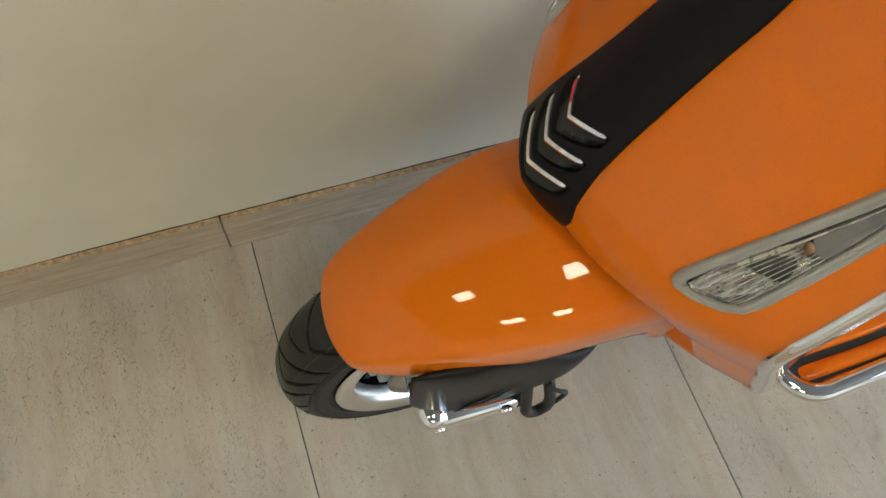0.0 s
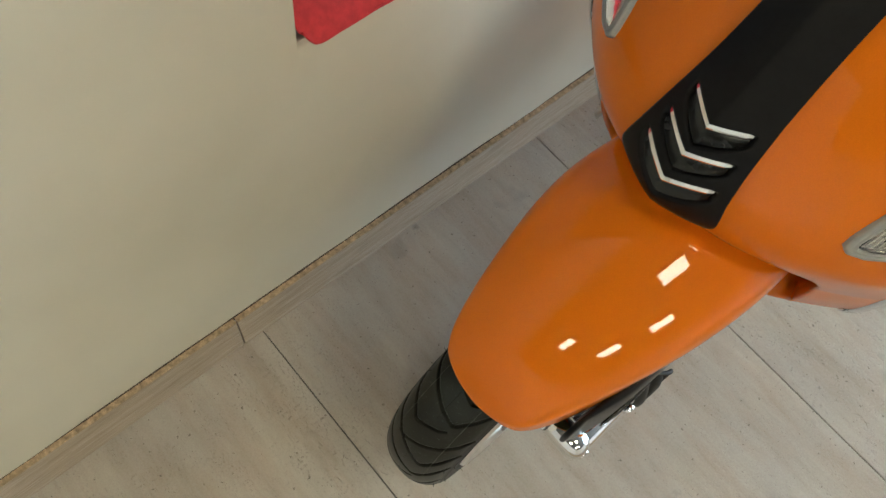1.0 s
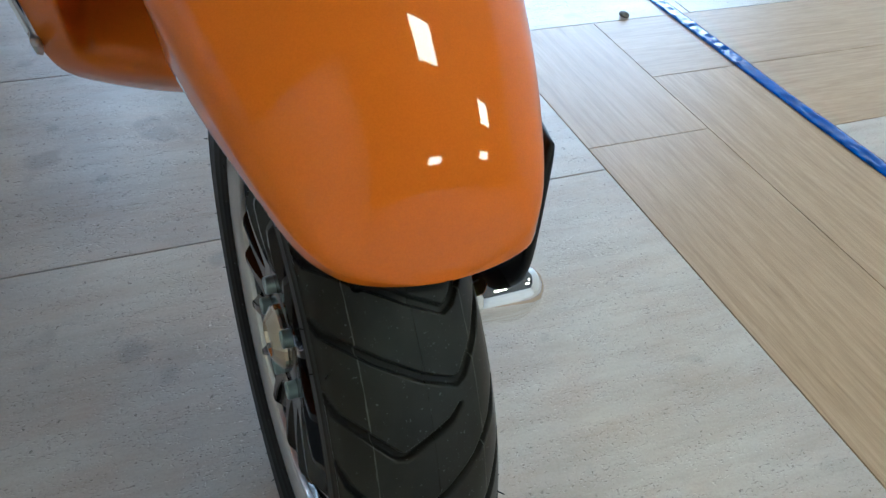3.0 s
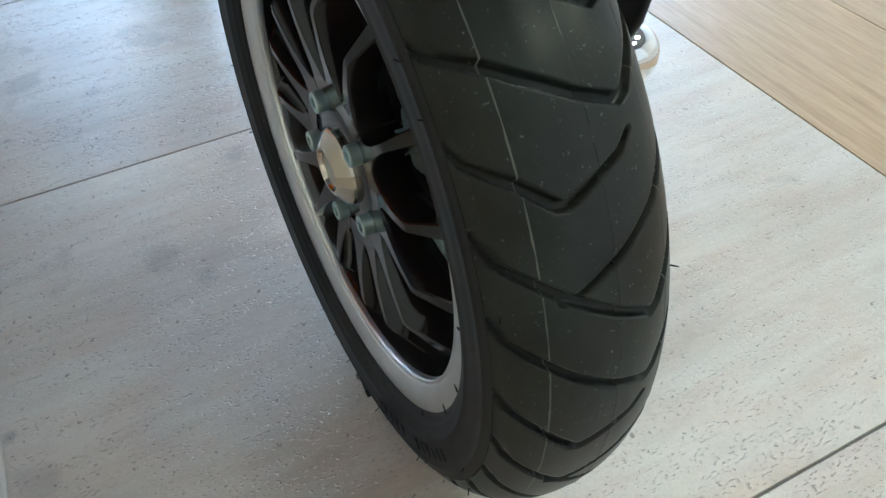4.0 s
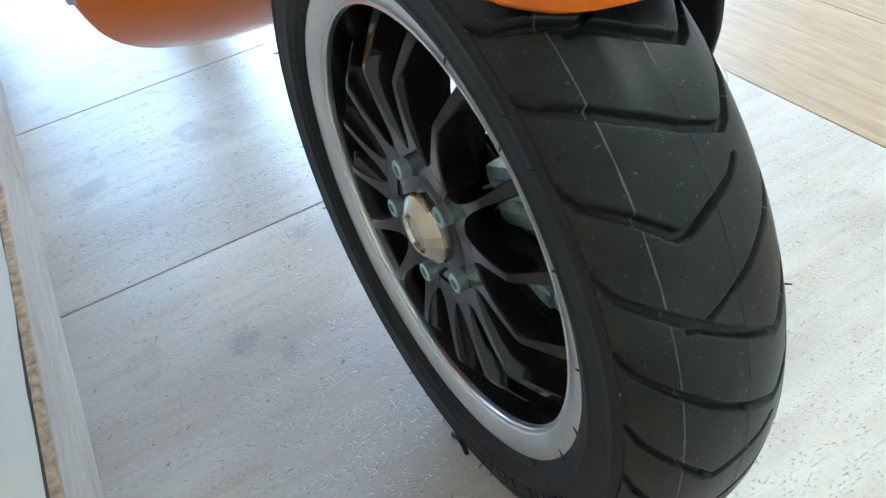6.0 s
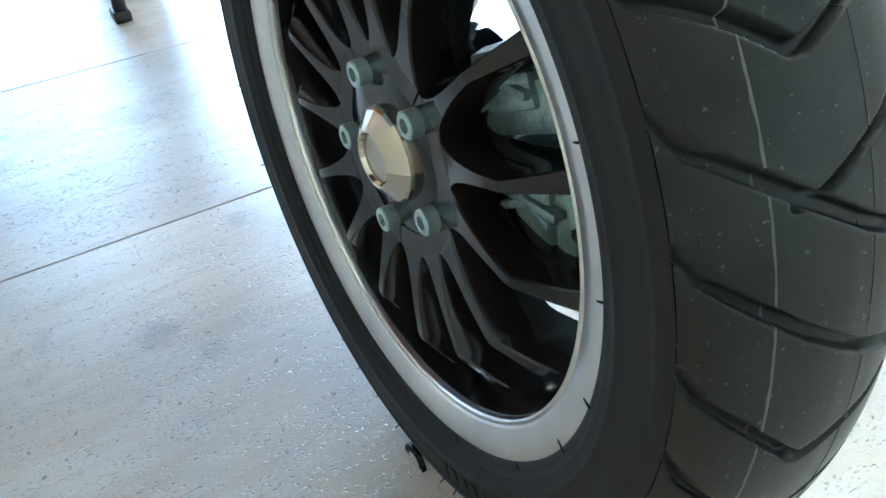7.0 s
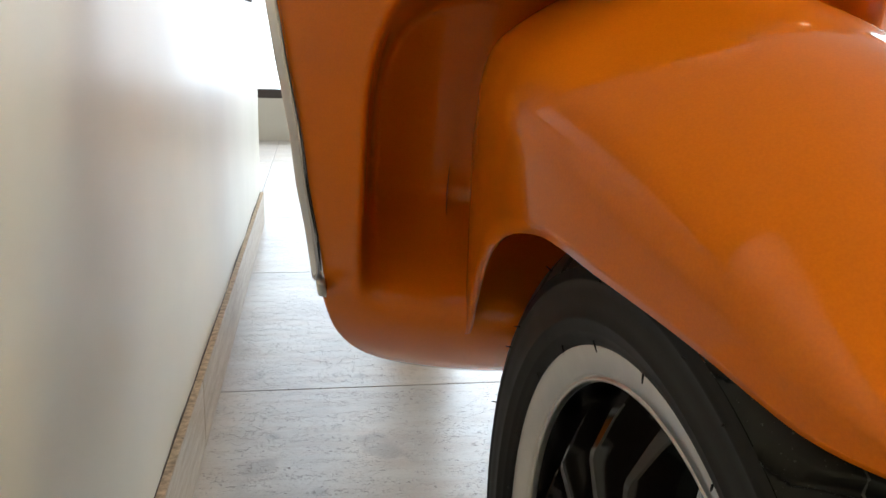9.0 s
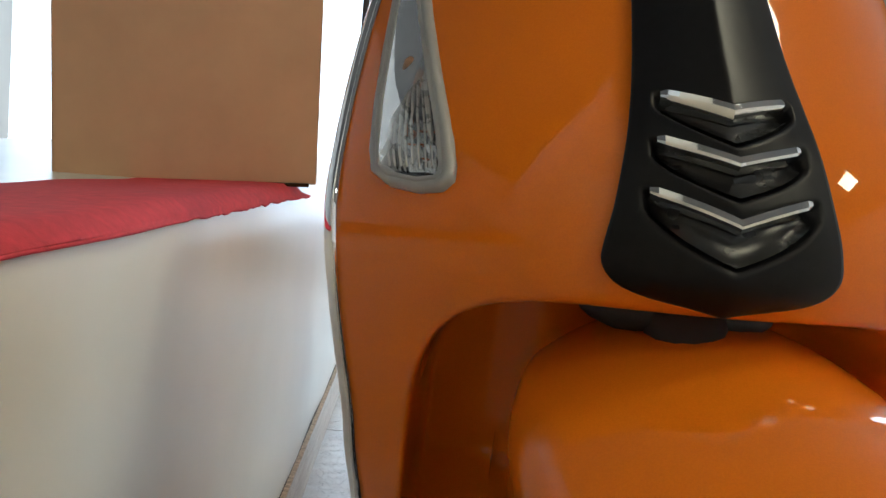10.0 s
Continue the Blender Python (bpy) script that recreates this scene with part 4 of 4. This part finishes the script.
def turn_signal(s):
    inward, lift = (0.0103, 0.014) if s < 0 else (0.001, 0.017)
    outline = [(s * (d - inward), z + lift) for d, z in SIGNAL]
    sgn = 1 if s > 0 else -1
    dense = []
    for i, p in enumerate(outline):
        q = outline[(i + 1) % len(outline)]
        for k in range(3):
            dense.append((p[0] + (q[0] - p[0]) * k / 3, p[1] + (q[1] - p[1]) * k / 3))
    inner = lambda by: shrink(dense, sgn * by)
    b = bmesh.new()
    skin(b, [[on_shield(d, z, o) for d, z in inner(i)] for i, o in ((-0.0012, -0.002), (-0.0006, 0.0036), (0.0008, 0.0058), (0.0036, 0.0062), (0.0040, 0.0054), (0.0044, 0.0062), (0.0066, 0.0060), (0.0074, 0.0042), (0.0078, 0.0010))], True)
    bmesh.ops.recalc_face_normals(b, faces=b.faces)
    signal = part("turn_signal", b, signal_rim, scooter, "clear turn signal in a grey rim")
    def across(z, q):
        """Point of the cavity between its inner (0) and outer (1) side."""
        z -= lift
        lo = table(z, [(0.637, 0.1580), (0.66, 0.1605), (0.70, 0.1690), (0.745, 0.1785), (0.79, 0.1850)])
        hi = table(z, [(0.637, 0.1890), (0.648, 0.1915), (0.68, 0.1925), (0.72, 0.1917), (0.76, 0.1895), (0.80, 0.1868)])
        return s * (lo + (hi - lo) * q - inward)

    b = bmesh.new()
    rows = skin(b, [[on_shield(d, z, o) for d, z in inner(i)] for i, o in ((0.0070, 0.0040), (0.0078, 0.0014), (0.0092, 0.0008))], True)
    f = b.faces.new(rows[-1])
    bmesh.ops.triangulate(b, faces=[f])
    part("backing", b, signal_bowl, signal, "dark silvered bowl of the turn signal")
    b = bmesh.new()
    dice = random.Random(5)
    cells = [[across(0.638 + lift + 0.060 * j / 7, (i + 0.12) / 8.24) for i in range(9)] for j in range(8)]
    for j in range(7):
        for i in range(8):
            z0, z1 = 0.638 + lift + 0.060 * j / 7, 0.638 + lift + 0.060 * (j + 1) / 7
            quad = [(cells[j][i], z0), (cells[j][i + 1], z0), (cells[j + 1][i + 1], z1), (cells[j + 1][i], z1)]
            vs = [b.verts.new(on_shield(d, z, 0.0010 + 0.0016 * dice.random())) for d, z in quad]
            b.faces.new(vs)
    bmesh.ops.recalc_face_normals(b, faces=b.faces)
    part("reflector", b, reflector, signal, "faceted silver reflector", smooth=False)
    for i in range(8):
        b = bmesh.new()
        q = (i + 0.6) / 8.2
        row = [on_shield(across(0.640 + lift + 0.062 * k / 8, q), 0.640 + lift + 0.062 * k / 8, 0.0036) for k in range(9)]
        pipe(b, row, 0.00055, 6)
        part("flute", b, signal_back, signal)
    b = bmesh.new()
    rings = []
    for k in range(9):
        q = 0.08 + 0.84 * k / 8
        rise = 0.010 * math.sin(math.pi * k / 8) ** 0.6 + 0.002
        rings.append([on_shield(across(z, q), z, o) for z, o in ((lift + 0.672, 0.0012), (lift + 0.673, 0.0031), (lift + 0.675 + rise * 1.5, 0.0031), (lift + 0.676 + rise * 1.5, 0.0012))])
    skin(b, rings, True, True)
    part("bulb_shield", b, signal_dark, signal, "dark bulb shield behind the flutes")
    b = bmesh.new()
    c = on_shield(across(0.704 + lift, 0.45), 0.704 + lift, 0.0028)
    n = shield_normal(across(0.704 + lift, 0.45), 0.704 + lift)
    pipe(b, [c + Vector((0, 0, h)) for h in (-0.008, -0.0055, 0.0, 0.0055, 0.008)], [0.0008, 0.0040, 0.0052, 0.0040, 0.0008], 12)
    bmesh.ops.scale(b, vec=(1, 0.45, 1), space=Matrix.Translation(-c), verts=b.verts)
    part("bulb", b, amber, signal, "small glass bulb")
    b = bmesh.new()
    pipe(b, [on_shield(across(0.660 + lift + 0.115 * k / 10, 0.10 + 0.12 * k / 10), 0.660 + lift + 0.115 * k / 10, 0.0030) for k in range(11)], [0.0016 - 0.00012 * k for k in range(11)], 6)
    part("light_guide", b, signal_back, signal, "slim clear ridge")
    b = bmesh.new()
    skin(b, [[on_shield(d, z, o) for d, z in inner(i)] for i, o in ((0.0060, 0.0052), (0.0074, 0.0056))], True)
    ring = [v for v in b.verts][-len(dense):]
    f = b.faces.new(ring)
    bmesh.ops.triangulate(b, faces=[f])
    lens = part("lens", b, clear, signal, "clear plastic lens")
    lens.visible_shadow = False


turn_signal(-1)
turn_signal(1)

# suspension link: black cover over a chrome arm with a domed end, hoses
b = bmesh.new()
rings = []
COVER = [(-0.090, 0.345), (-0.086, 0.331), (-0.075, 0.314), (-0.055, 0.294), (-0.02, 0.276), (0.03, 0.276), (0.09, 0.286), (0.125, 0.310), (0.150, 0.338), (0.165, 0.352)]
for k in range(33):
    y = -0.090 + 0.255 * (k / 32) ** 1.2
    low, top = table(y, COVER), 0.445 - 0.090 * step(0.02, 0.148, y)
    x0, x1 = 0.1165 - 0.025 * step(0.0, 0.1, y) + 0.018 * step(0.12, 0.165, y), table(y, [(-0.09, 0.1235), (-0.06, 0.1305), (-0.02, 0.1375), (0.10, 0.139), (0.14, 0.128), (0.165, 0.112)])
    ring = []
    for i in range(24):
        a = 2 * math.pi * i / 24
        c, s = math.cos(a), math.sin(a)
        ring.append(((x0 + x1) / 2 + (x1 - x0) / 2 * math.copysign(abs(c) ** 0.55, c), y, (low + top) / 2 + (top - low) / 2 * math.copysign(abs(s) ** 0.6, s)))
    rings.append(ring)
skin(b, rings, True, True)
bmesh.ops.recalc_face_normals(b, faces=b.faces)
link = part("link_cover", b, black_plastic, scooter, "black plastic suspension link cover")
b = bmesh.new()
pipe(b, curve_points([(0.1385, -0.032, 0.318), (0.1392, -0.005, 0.330), (0.1392, 0.025, 0.345), (0.1385, 0.045, 0.356)], 14), [0.0006, 0.0022, 0.0032, 0.0038, 0.004, 0.004, 0.004, 0.004, 0.004, 0.0038, 0.0034, 0.003, 0.002, 0.0006], 8)
part("slot", b, slot_black, link)
b = bmesh.new()
spin(b, [(-0.003, 0.0), (-0.003, 0.0060), (0.0012, 0.0070), (0.0016, 0.0050), (-0.0004, 0.0045), (-0.0004, 0.0)], 20, (0.1395, 0.085, 0.312))
part("cover_bolt", b, slot_black, link)
b = bmesh.new()
spin(b, [(0.062, 0.0), (0.062, 0.017), (0.098, 0.0195), (0.112, 0.0200), (0.124, 0.0194), (0.133, 0.0165), (0.1385, 0.0115), (0.141, 0.0055), (0.1415, 0.0)], 48, (WX, -0.064, 0.299))
part("axle_cap", b, chrome, scooter, "domed chrome axle cap")
b = bmesh.new()
rings = []
for k, (y, z, hx, hz) in enumerate(((-0.074, 0.290, 0.012, 0.012), (-0.069, 0.288, 0.017, 0.018), (-0.05, 0.282, 0.021, 0.026), (0.0, 0.270, 0.020, 0.024), (0.04, 0.262, 0.018, 0.020), (0.066, 0.258, 0.014, 0.015), (0.072, 0.258, 0.006, 0.007))):
    rings.append([(0.130 + hx * math.copysign(abs(math.cos(a)) ** 0.7, math.cos(a)), y, z + hz * math.copysign(abs(math.sin(a)) ** 0.7, math.sin(a))) for a in (2 * math.pi * i / 24 for i in range(24))])
skin(b, rings, True, True)
bmesh.ops.recalc_face_normals(b, faces=b.faces)
arm = part("link_arm", b, chrome, scooter, "chrome front suspension arm")
for y in (-0.060, 0.030):
    b = bmesh.new()
    spin(b, [(0.0, 0.0085), (0.0045, 0.0085), (0.0055, 0.0075), (0.0055, 0.0045), (0.003, 0.004), (0.003, 0.0)], 18, (0.147, y, 0.286 - 0.12 * (y + 0.06)))
    part("arm_bolt", b, chrome, arm)
b = bmesh.new()
pipe(b, curve_points([(0.130, 0.060, 0.320), (0.147, 0.060, 0.265), (0.149, 0.066, 0.228), (0.149, 0.082, 0.208), (0.149, 0.096, 0.226), (0.145, 0.095, 0.262), (0.125, 0.090, 0.310)], 34), 0.0078, 10)
part("brake_hose", b, hose_black, scooter, "black brake hose loop")
b = bmesh.new()
pipe(b, curve_points([(0.140, 0.084, 0.295), (0.149, 0.100, 0.288), (0.150, 0.114, 0.268), (0.150, 0.107, 0.236), (0.149, 0.096, 0.220)], 22), 0.0032, 8)
part("sensor_cable", b, hose_black, scooter, "thin black sensor cable")
b = bmesh.new()
add_box(b, 0.143, 0.156, 0.092, 0.101, 0.216, 0.233, bevel=0.002)
part("hose_clip", b, frame_brown, scooter, "small dark red hose clip", smooth=False)
b = bmesh.new()
pipe(b, curve_points([(CX, 0.03, 0.50), (CX, 0.09, 0.54), (CX, 0.14, 0.62), (CX, 0.2, 0.75)], 10), 0.024, 14)
part("steering_stem", b, dark_iron, scooter, "black steering stem")

# black rounded shape stands in for the shaded gap between fender and shield
b = bmesh.new()
rings = []
for k in range(9):
    t = math.pi * (k + 0.02) / 8.04
    w, h = 0.060 * math.sin(t) ** 0.7, 0.020 * math.sin(t) ** 0.7
    rings.append([(CX + 0.004 + w * math.cos(a), 0.150 - 0.045 * math.cos(t), 0.584 + h * math.sin(a)) for a in (2 * math.pi * i / 24 for i in range(24))])
skin(b, rings, True, True)
bmesh.ops.recalc_face_normals(b, faces=b.faces)
part("dark_gap_filler", b, hose_black, scooter, "black filler painting the dark gap above the fender")

# floor board with orange ribs in a chrome frame, set off to the room side
BOARD = 0.375


def board_outline(inset):
    w, front, r = 0.258 - inset, 0.331 + inset, 0.052 - inset
    pts = []
    for k in range(13):
        t = math.pi / 2 * k / 12
        pts.append((w - r + r * math.sin(t), front + r - r * math.cos(t)))
    return [(-0.105, 0.80), (-0.105, front)] + pts + [(w - 0.004, 0.48), (w - 0.030, 0.80)]


b = bmesh.new()
skin(b, [[(CX + x, y, z) for x, y in board_outline(i)] for i, z in ((0.030, BOARD - 0.040), (0.012, BOARD - 0.026), (0.006, BOARD - 0.012), (0.010, BOARD - 0.008))], True, True)
bmesh.ops.recalc_face_normals(b, faces=b.faces)
board = part("floor_board", b, hose_black, scooter, "black floor board with orange ribs")
auto(board, 30)
b = bmesh.new()
pipe(b, [(CX + x, y, BOARD - 0.006) for x, y in board_outline(0.005)[1:]], 0.0115, 14)
part("board_trim", b, chrome, board, "chrome tube round the floor board")
for x in (0.104, 0.135, 0.166, 0.197, 0.226, 0.2435):
    b = bmesh.new()
    y0 = 0.340 + 1.3 * max(0, abs(x) - 0.212)
    rings = []
    for k in range(14):
        y = y0 + (0.79 - y0) * k / 13
        h = 0.012 * step(-0.01, 0.02, y - y0)
        lean = -0.030 * step(0.45, 0.80, y)
        rings.append([(CX + x + lean + q * (0.0105 if x < 0.24 else 0.004), y, BOARD - 0.012 + h * hh) for q, hh in ((-1, 0), (-0.85, 0.75), (-0.4, 1), (0.4, 1), (0.85, 0.75), (1, 0))])
    skin(b, rings, True, True)
    part("rib", b, orange, board, "orange raised rib")
b = bmesh.new()
rings = []
for y, w, top in ((0.30, 0.075, 0.62), (0.35, 0.075, 0.50), (0.44, 0.075, 0.44), (0.55, 0.072, 0.425), (0.80, 0.072, 0.42)):
    rings.append([(CX + w * c, y, BOARD - 0.03 + (top - BOARD + 0.03) * s) for c, s in ((-1.1, 0), (-1, 0.7), (-0.8, 0.94), (0, 1), (0.8, 0.94), (1, 0.7), (1.1, 0))])
skin(b, rings, False)
part("tunnel", b, orange, scooter, "orange centre tunnel")
# rear body, seat and rear wheel, unseen behind the shield, added to block light
b = bmesh.new()
rings = []
for y, w, low, top in ((0.80, 0.10, 0.36, 0.50), (0.84, 0.14, 0.34, 0.66), (0.95, 0.155, 0.33, 0.70), (1.15, 0.165, 0.34, 0.70), (1.40, 0.150, 0.38, 0.69), (1.56, 0.10, 0.44, 0.66), (1.62, 0.04, 0.52, 0.62)):
    rings.append([(0.04 + w * math.copysign(abs(math.cos(a)) ** 0.6, math.cos(a)), y, (low + top) / 2 + (top - low) / 2 * math.copysign(abs(math.sin(a)) ** 0.6, math.sin(a))) for a in (2 * math.pi * i / 28 for i in range(28))])
skin(b, rings, True, True)
bmesh.ops.recalc_face_normals(b, faces=b.faces)
part("rear_body", b, orange, scooter, "glossy orange rear body, unseen, blocks window light")
b = bmesh.new()
rings = []
for y, w, top in ((0.82, 0.06, 0.72), (0.86, 0.10, 0.755), (1.05, 0.125, 0.765), (1.35, 0.12, 0.785), (1.50, 0.09, 0.78), (1.55, 0.05, 0.75)):
    rings.append([(0.04 + w * c, y, 0.69 + (top - 0.69) * s) for c, s in ((-1, 0), (-0.97, 0.6), (-0.7, 0.95), (0, 1), (0.7, 0.95), (0.97, 0.6), (1, 0))])
skin(b, rings, True, True)
bmesh.ops.recalc_face_normals(b, faces=b.faces)
part("seat", b, hose_black, scooter, "black seat, unseen behind the shield")
b = bmesh.new()
spin(b, [(-0.03, 0.0), (-0.035, 0.10), (-0.05, 0.15), (-0.056, 0.19), (-0.045, 0.222), (0.0, 0.232), (0.045, 0.222), (0.056, 0.19), (0.05, 0.15), (0.035, 0.10), (0.03, 0.0)], 64, (0.055, 1.33, 0.2325))
part("rear_wheel", b, sidewall_rubber, scooter, "black rear wheel, unseen behind the shield")
b = bmesh.new()
for x in (-0.022,):
    pipe(b, curve_points([(CX + x * 0.6, 0.78, 0.36), (CX + x * 0.8, 0.92, 0.26), (CX + x * 0.9, 1.0, 0.14), (CX + x, 1.045, 0.012)], 10), 0.011, 10)
    add_box(b, CX + x - 0.014, CX + x + 0.014, 1.03, 1.07, 0.001, 0.02, bevel=0.004)
part("stand", b, dark_iron, scooter, "black stand leg")

# ---- floor covering, last ----


def tape_strip():
    tape = holder("blue_tape", "strip of crinkled blue plastic tape stuck on the floor", "tape")
    b = bmesh.new()
    rows = []
    rng = random.Random(9)
    for k in range(1100):
        y = -1.6 + 4.4 * k / 1099
        x = 1.006 - 0.029 * y + 0.003 * noise.noise((y * 3, 0, 0))
        w = 0.0165 + 0.002 * noise.noise((y * 11, 3, 0))
        rows.append([(x + w * q, y, 0.0012 + (0.0042 * abs(noise.noise((y * 38, q * 2.2, 5))) + 0.0030 * abs(noise.noise((y * 105, q * 3, 9))) if abs(q) < 1 else 0)) for q in (-1, -0.7, -0.35, 0, 0.35, 0.7, 1)])
    skin(b, rows, False)
    ob = part("strip", b, tape_blue, tape)
    so = ob.modifiers.new("thick", "SOLIDIFY")
    so.thickness, so.offset = 0.0008, 1.0


tape_strip()


def putty_crumb(x, y):
    crumb = tagged(mesh_object("putty_crumb", bmesh.new(), mould_line), "small grey crumb of putty lying on the floor", "crumb")
    b = bmesh.new()
    bmesh.ops.create_icosphere(b, subdivisions=2, radius=0.011)
    for v in b.verts:
        v.co *= 1 + 0.35 * noise.noise(v.co * 90)
        v.co.z = max(v.co.z * 0.6 + 0.004, 0.0)
    b.to_mesh(crumb.data)
    b.free()
    crumb.location = (x, y, 0.0005)


putty_crumb(0.864, 0.866)


def piece(name, x0, x1, y0, y1, mat, gap=0.0012, drop=0.0):
    if name == "floor_plank":
        gap = 0.0007
    b = box_mesh(x0 + gap, x1 - gap, y0 + gap, y1 - gap, -0.012, -drop, bevel=0.0008)
    return part(name, b, mat, slab, smooth=False)


ROWS_Y = [-3.2, -2.75, -2.12, -1.49, -0.86, -0.230, 0.397, 0.875, 1.555, 2.19, 2.82, 3.45, 4.3]
WOOD_A, WOOD_B, WOOD_C = 0.5490, 0.783, 1.004
for y0, y1 in zip(ROWS_Y, ROWS_Y[1:]):
    piece("floor_tile", -0.36, WOOD_A, y0, y1, stone)
for y0, y1 in ((-3.2, -2.75), (-2.75, -2.12), (-2.12, -1.49), (-1.49, -0.86), (-0.86, -0.230), (-0.230, 0.397), (0.397, 1.10), (1.10, 1.555), (1.555, 2.19)):
    for x0, x1 in ((-2.6, -1.26), (-1.26, -0.46)):
        piece("floor_tile", x0, x1, y0, y1, stone)
for y0, y1 in ((0.852, 1.555), (1.555, 2.19), (2.19, 2.82), (2.82, 3.45), (3.45, 4.3)):
    for x0, x1 in ((WOOD_A, 1.02), (1.02, 1.92), (1.92, 2.82), (2.82, EAST)):
        piece("floor_tile", x0, x1, y0, y1, stone)
    if y0 > 2.0:
        for x0, x1 in ((-2.6, -1.26), (-1.26, -0.36)):
            piece("floor_tile", x0, x1, y0, y1, stone)
for y0, y1 in ((-3.2, -2.4), (-2.4, -0.77), (-0.77, 0.454), (0.454, 0.852)):
    piece("floor_plank", WOOD_A, WOOD_B, y0, y1, oak_y)
for y0, y1 in ((-3.2, -1.6), (-1.6, -0.2), (-0.2, 0.630)):
    piece("floor_plank", WOOD_B, WOOD_C, y0, y1, oak_y)
for x0, x1 in ((WOOD_B, 1.88), (1.88, 3.4), (3.4, EAST)):
    piece("floor_plank", x0, x1, 0.630, 0.852, oak_x)
for x0, x1 in ((WOOD_C, 1.6), (1.6, 2.8), (2.8, EAST)):
    piece("floor_plank", x0, x1, 0.405, 0.630, oak_x)
for y0, y1 in ((-3.2, -2.7), (-2.7, -1.9), (-1.9, -1.14), (-1.14, -0.38), (-0.38, 0.405)):
    for x0, x1 in ((WOOD_C, 1.9), (1.9, 2.8), (2.8, EAST)):
        piece("floor_tile", x0, x1, y0, y1, stone)
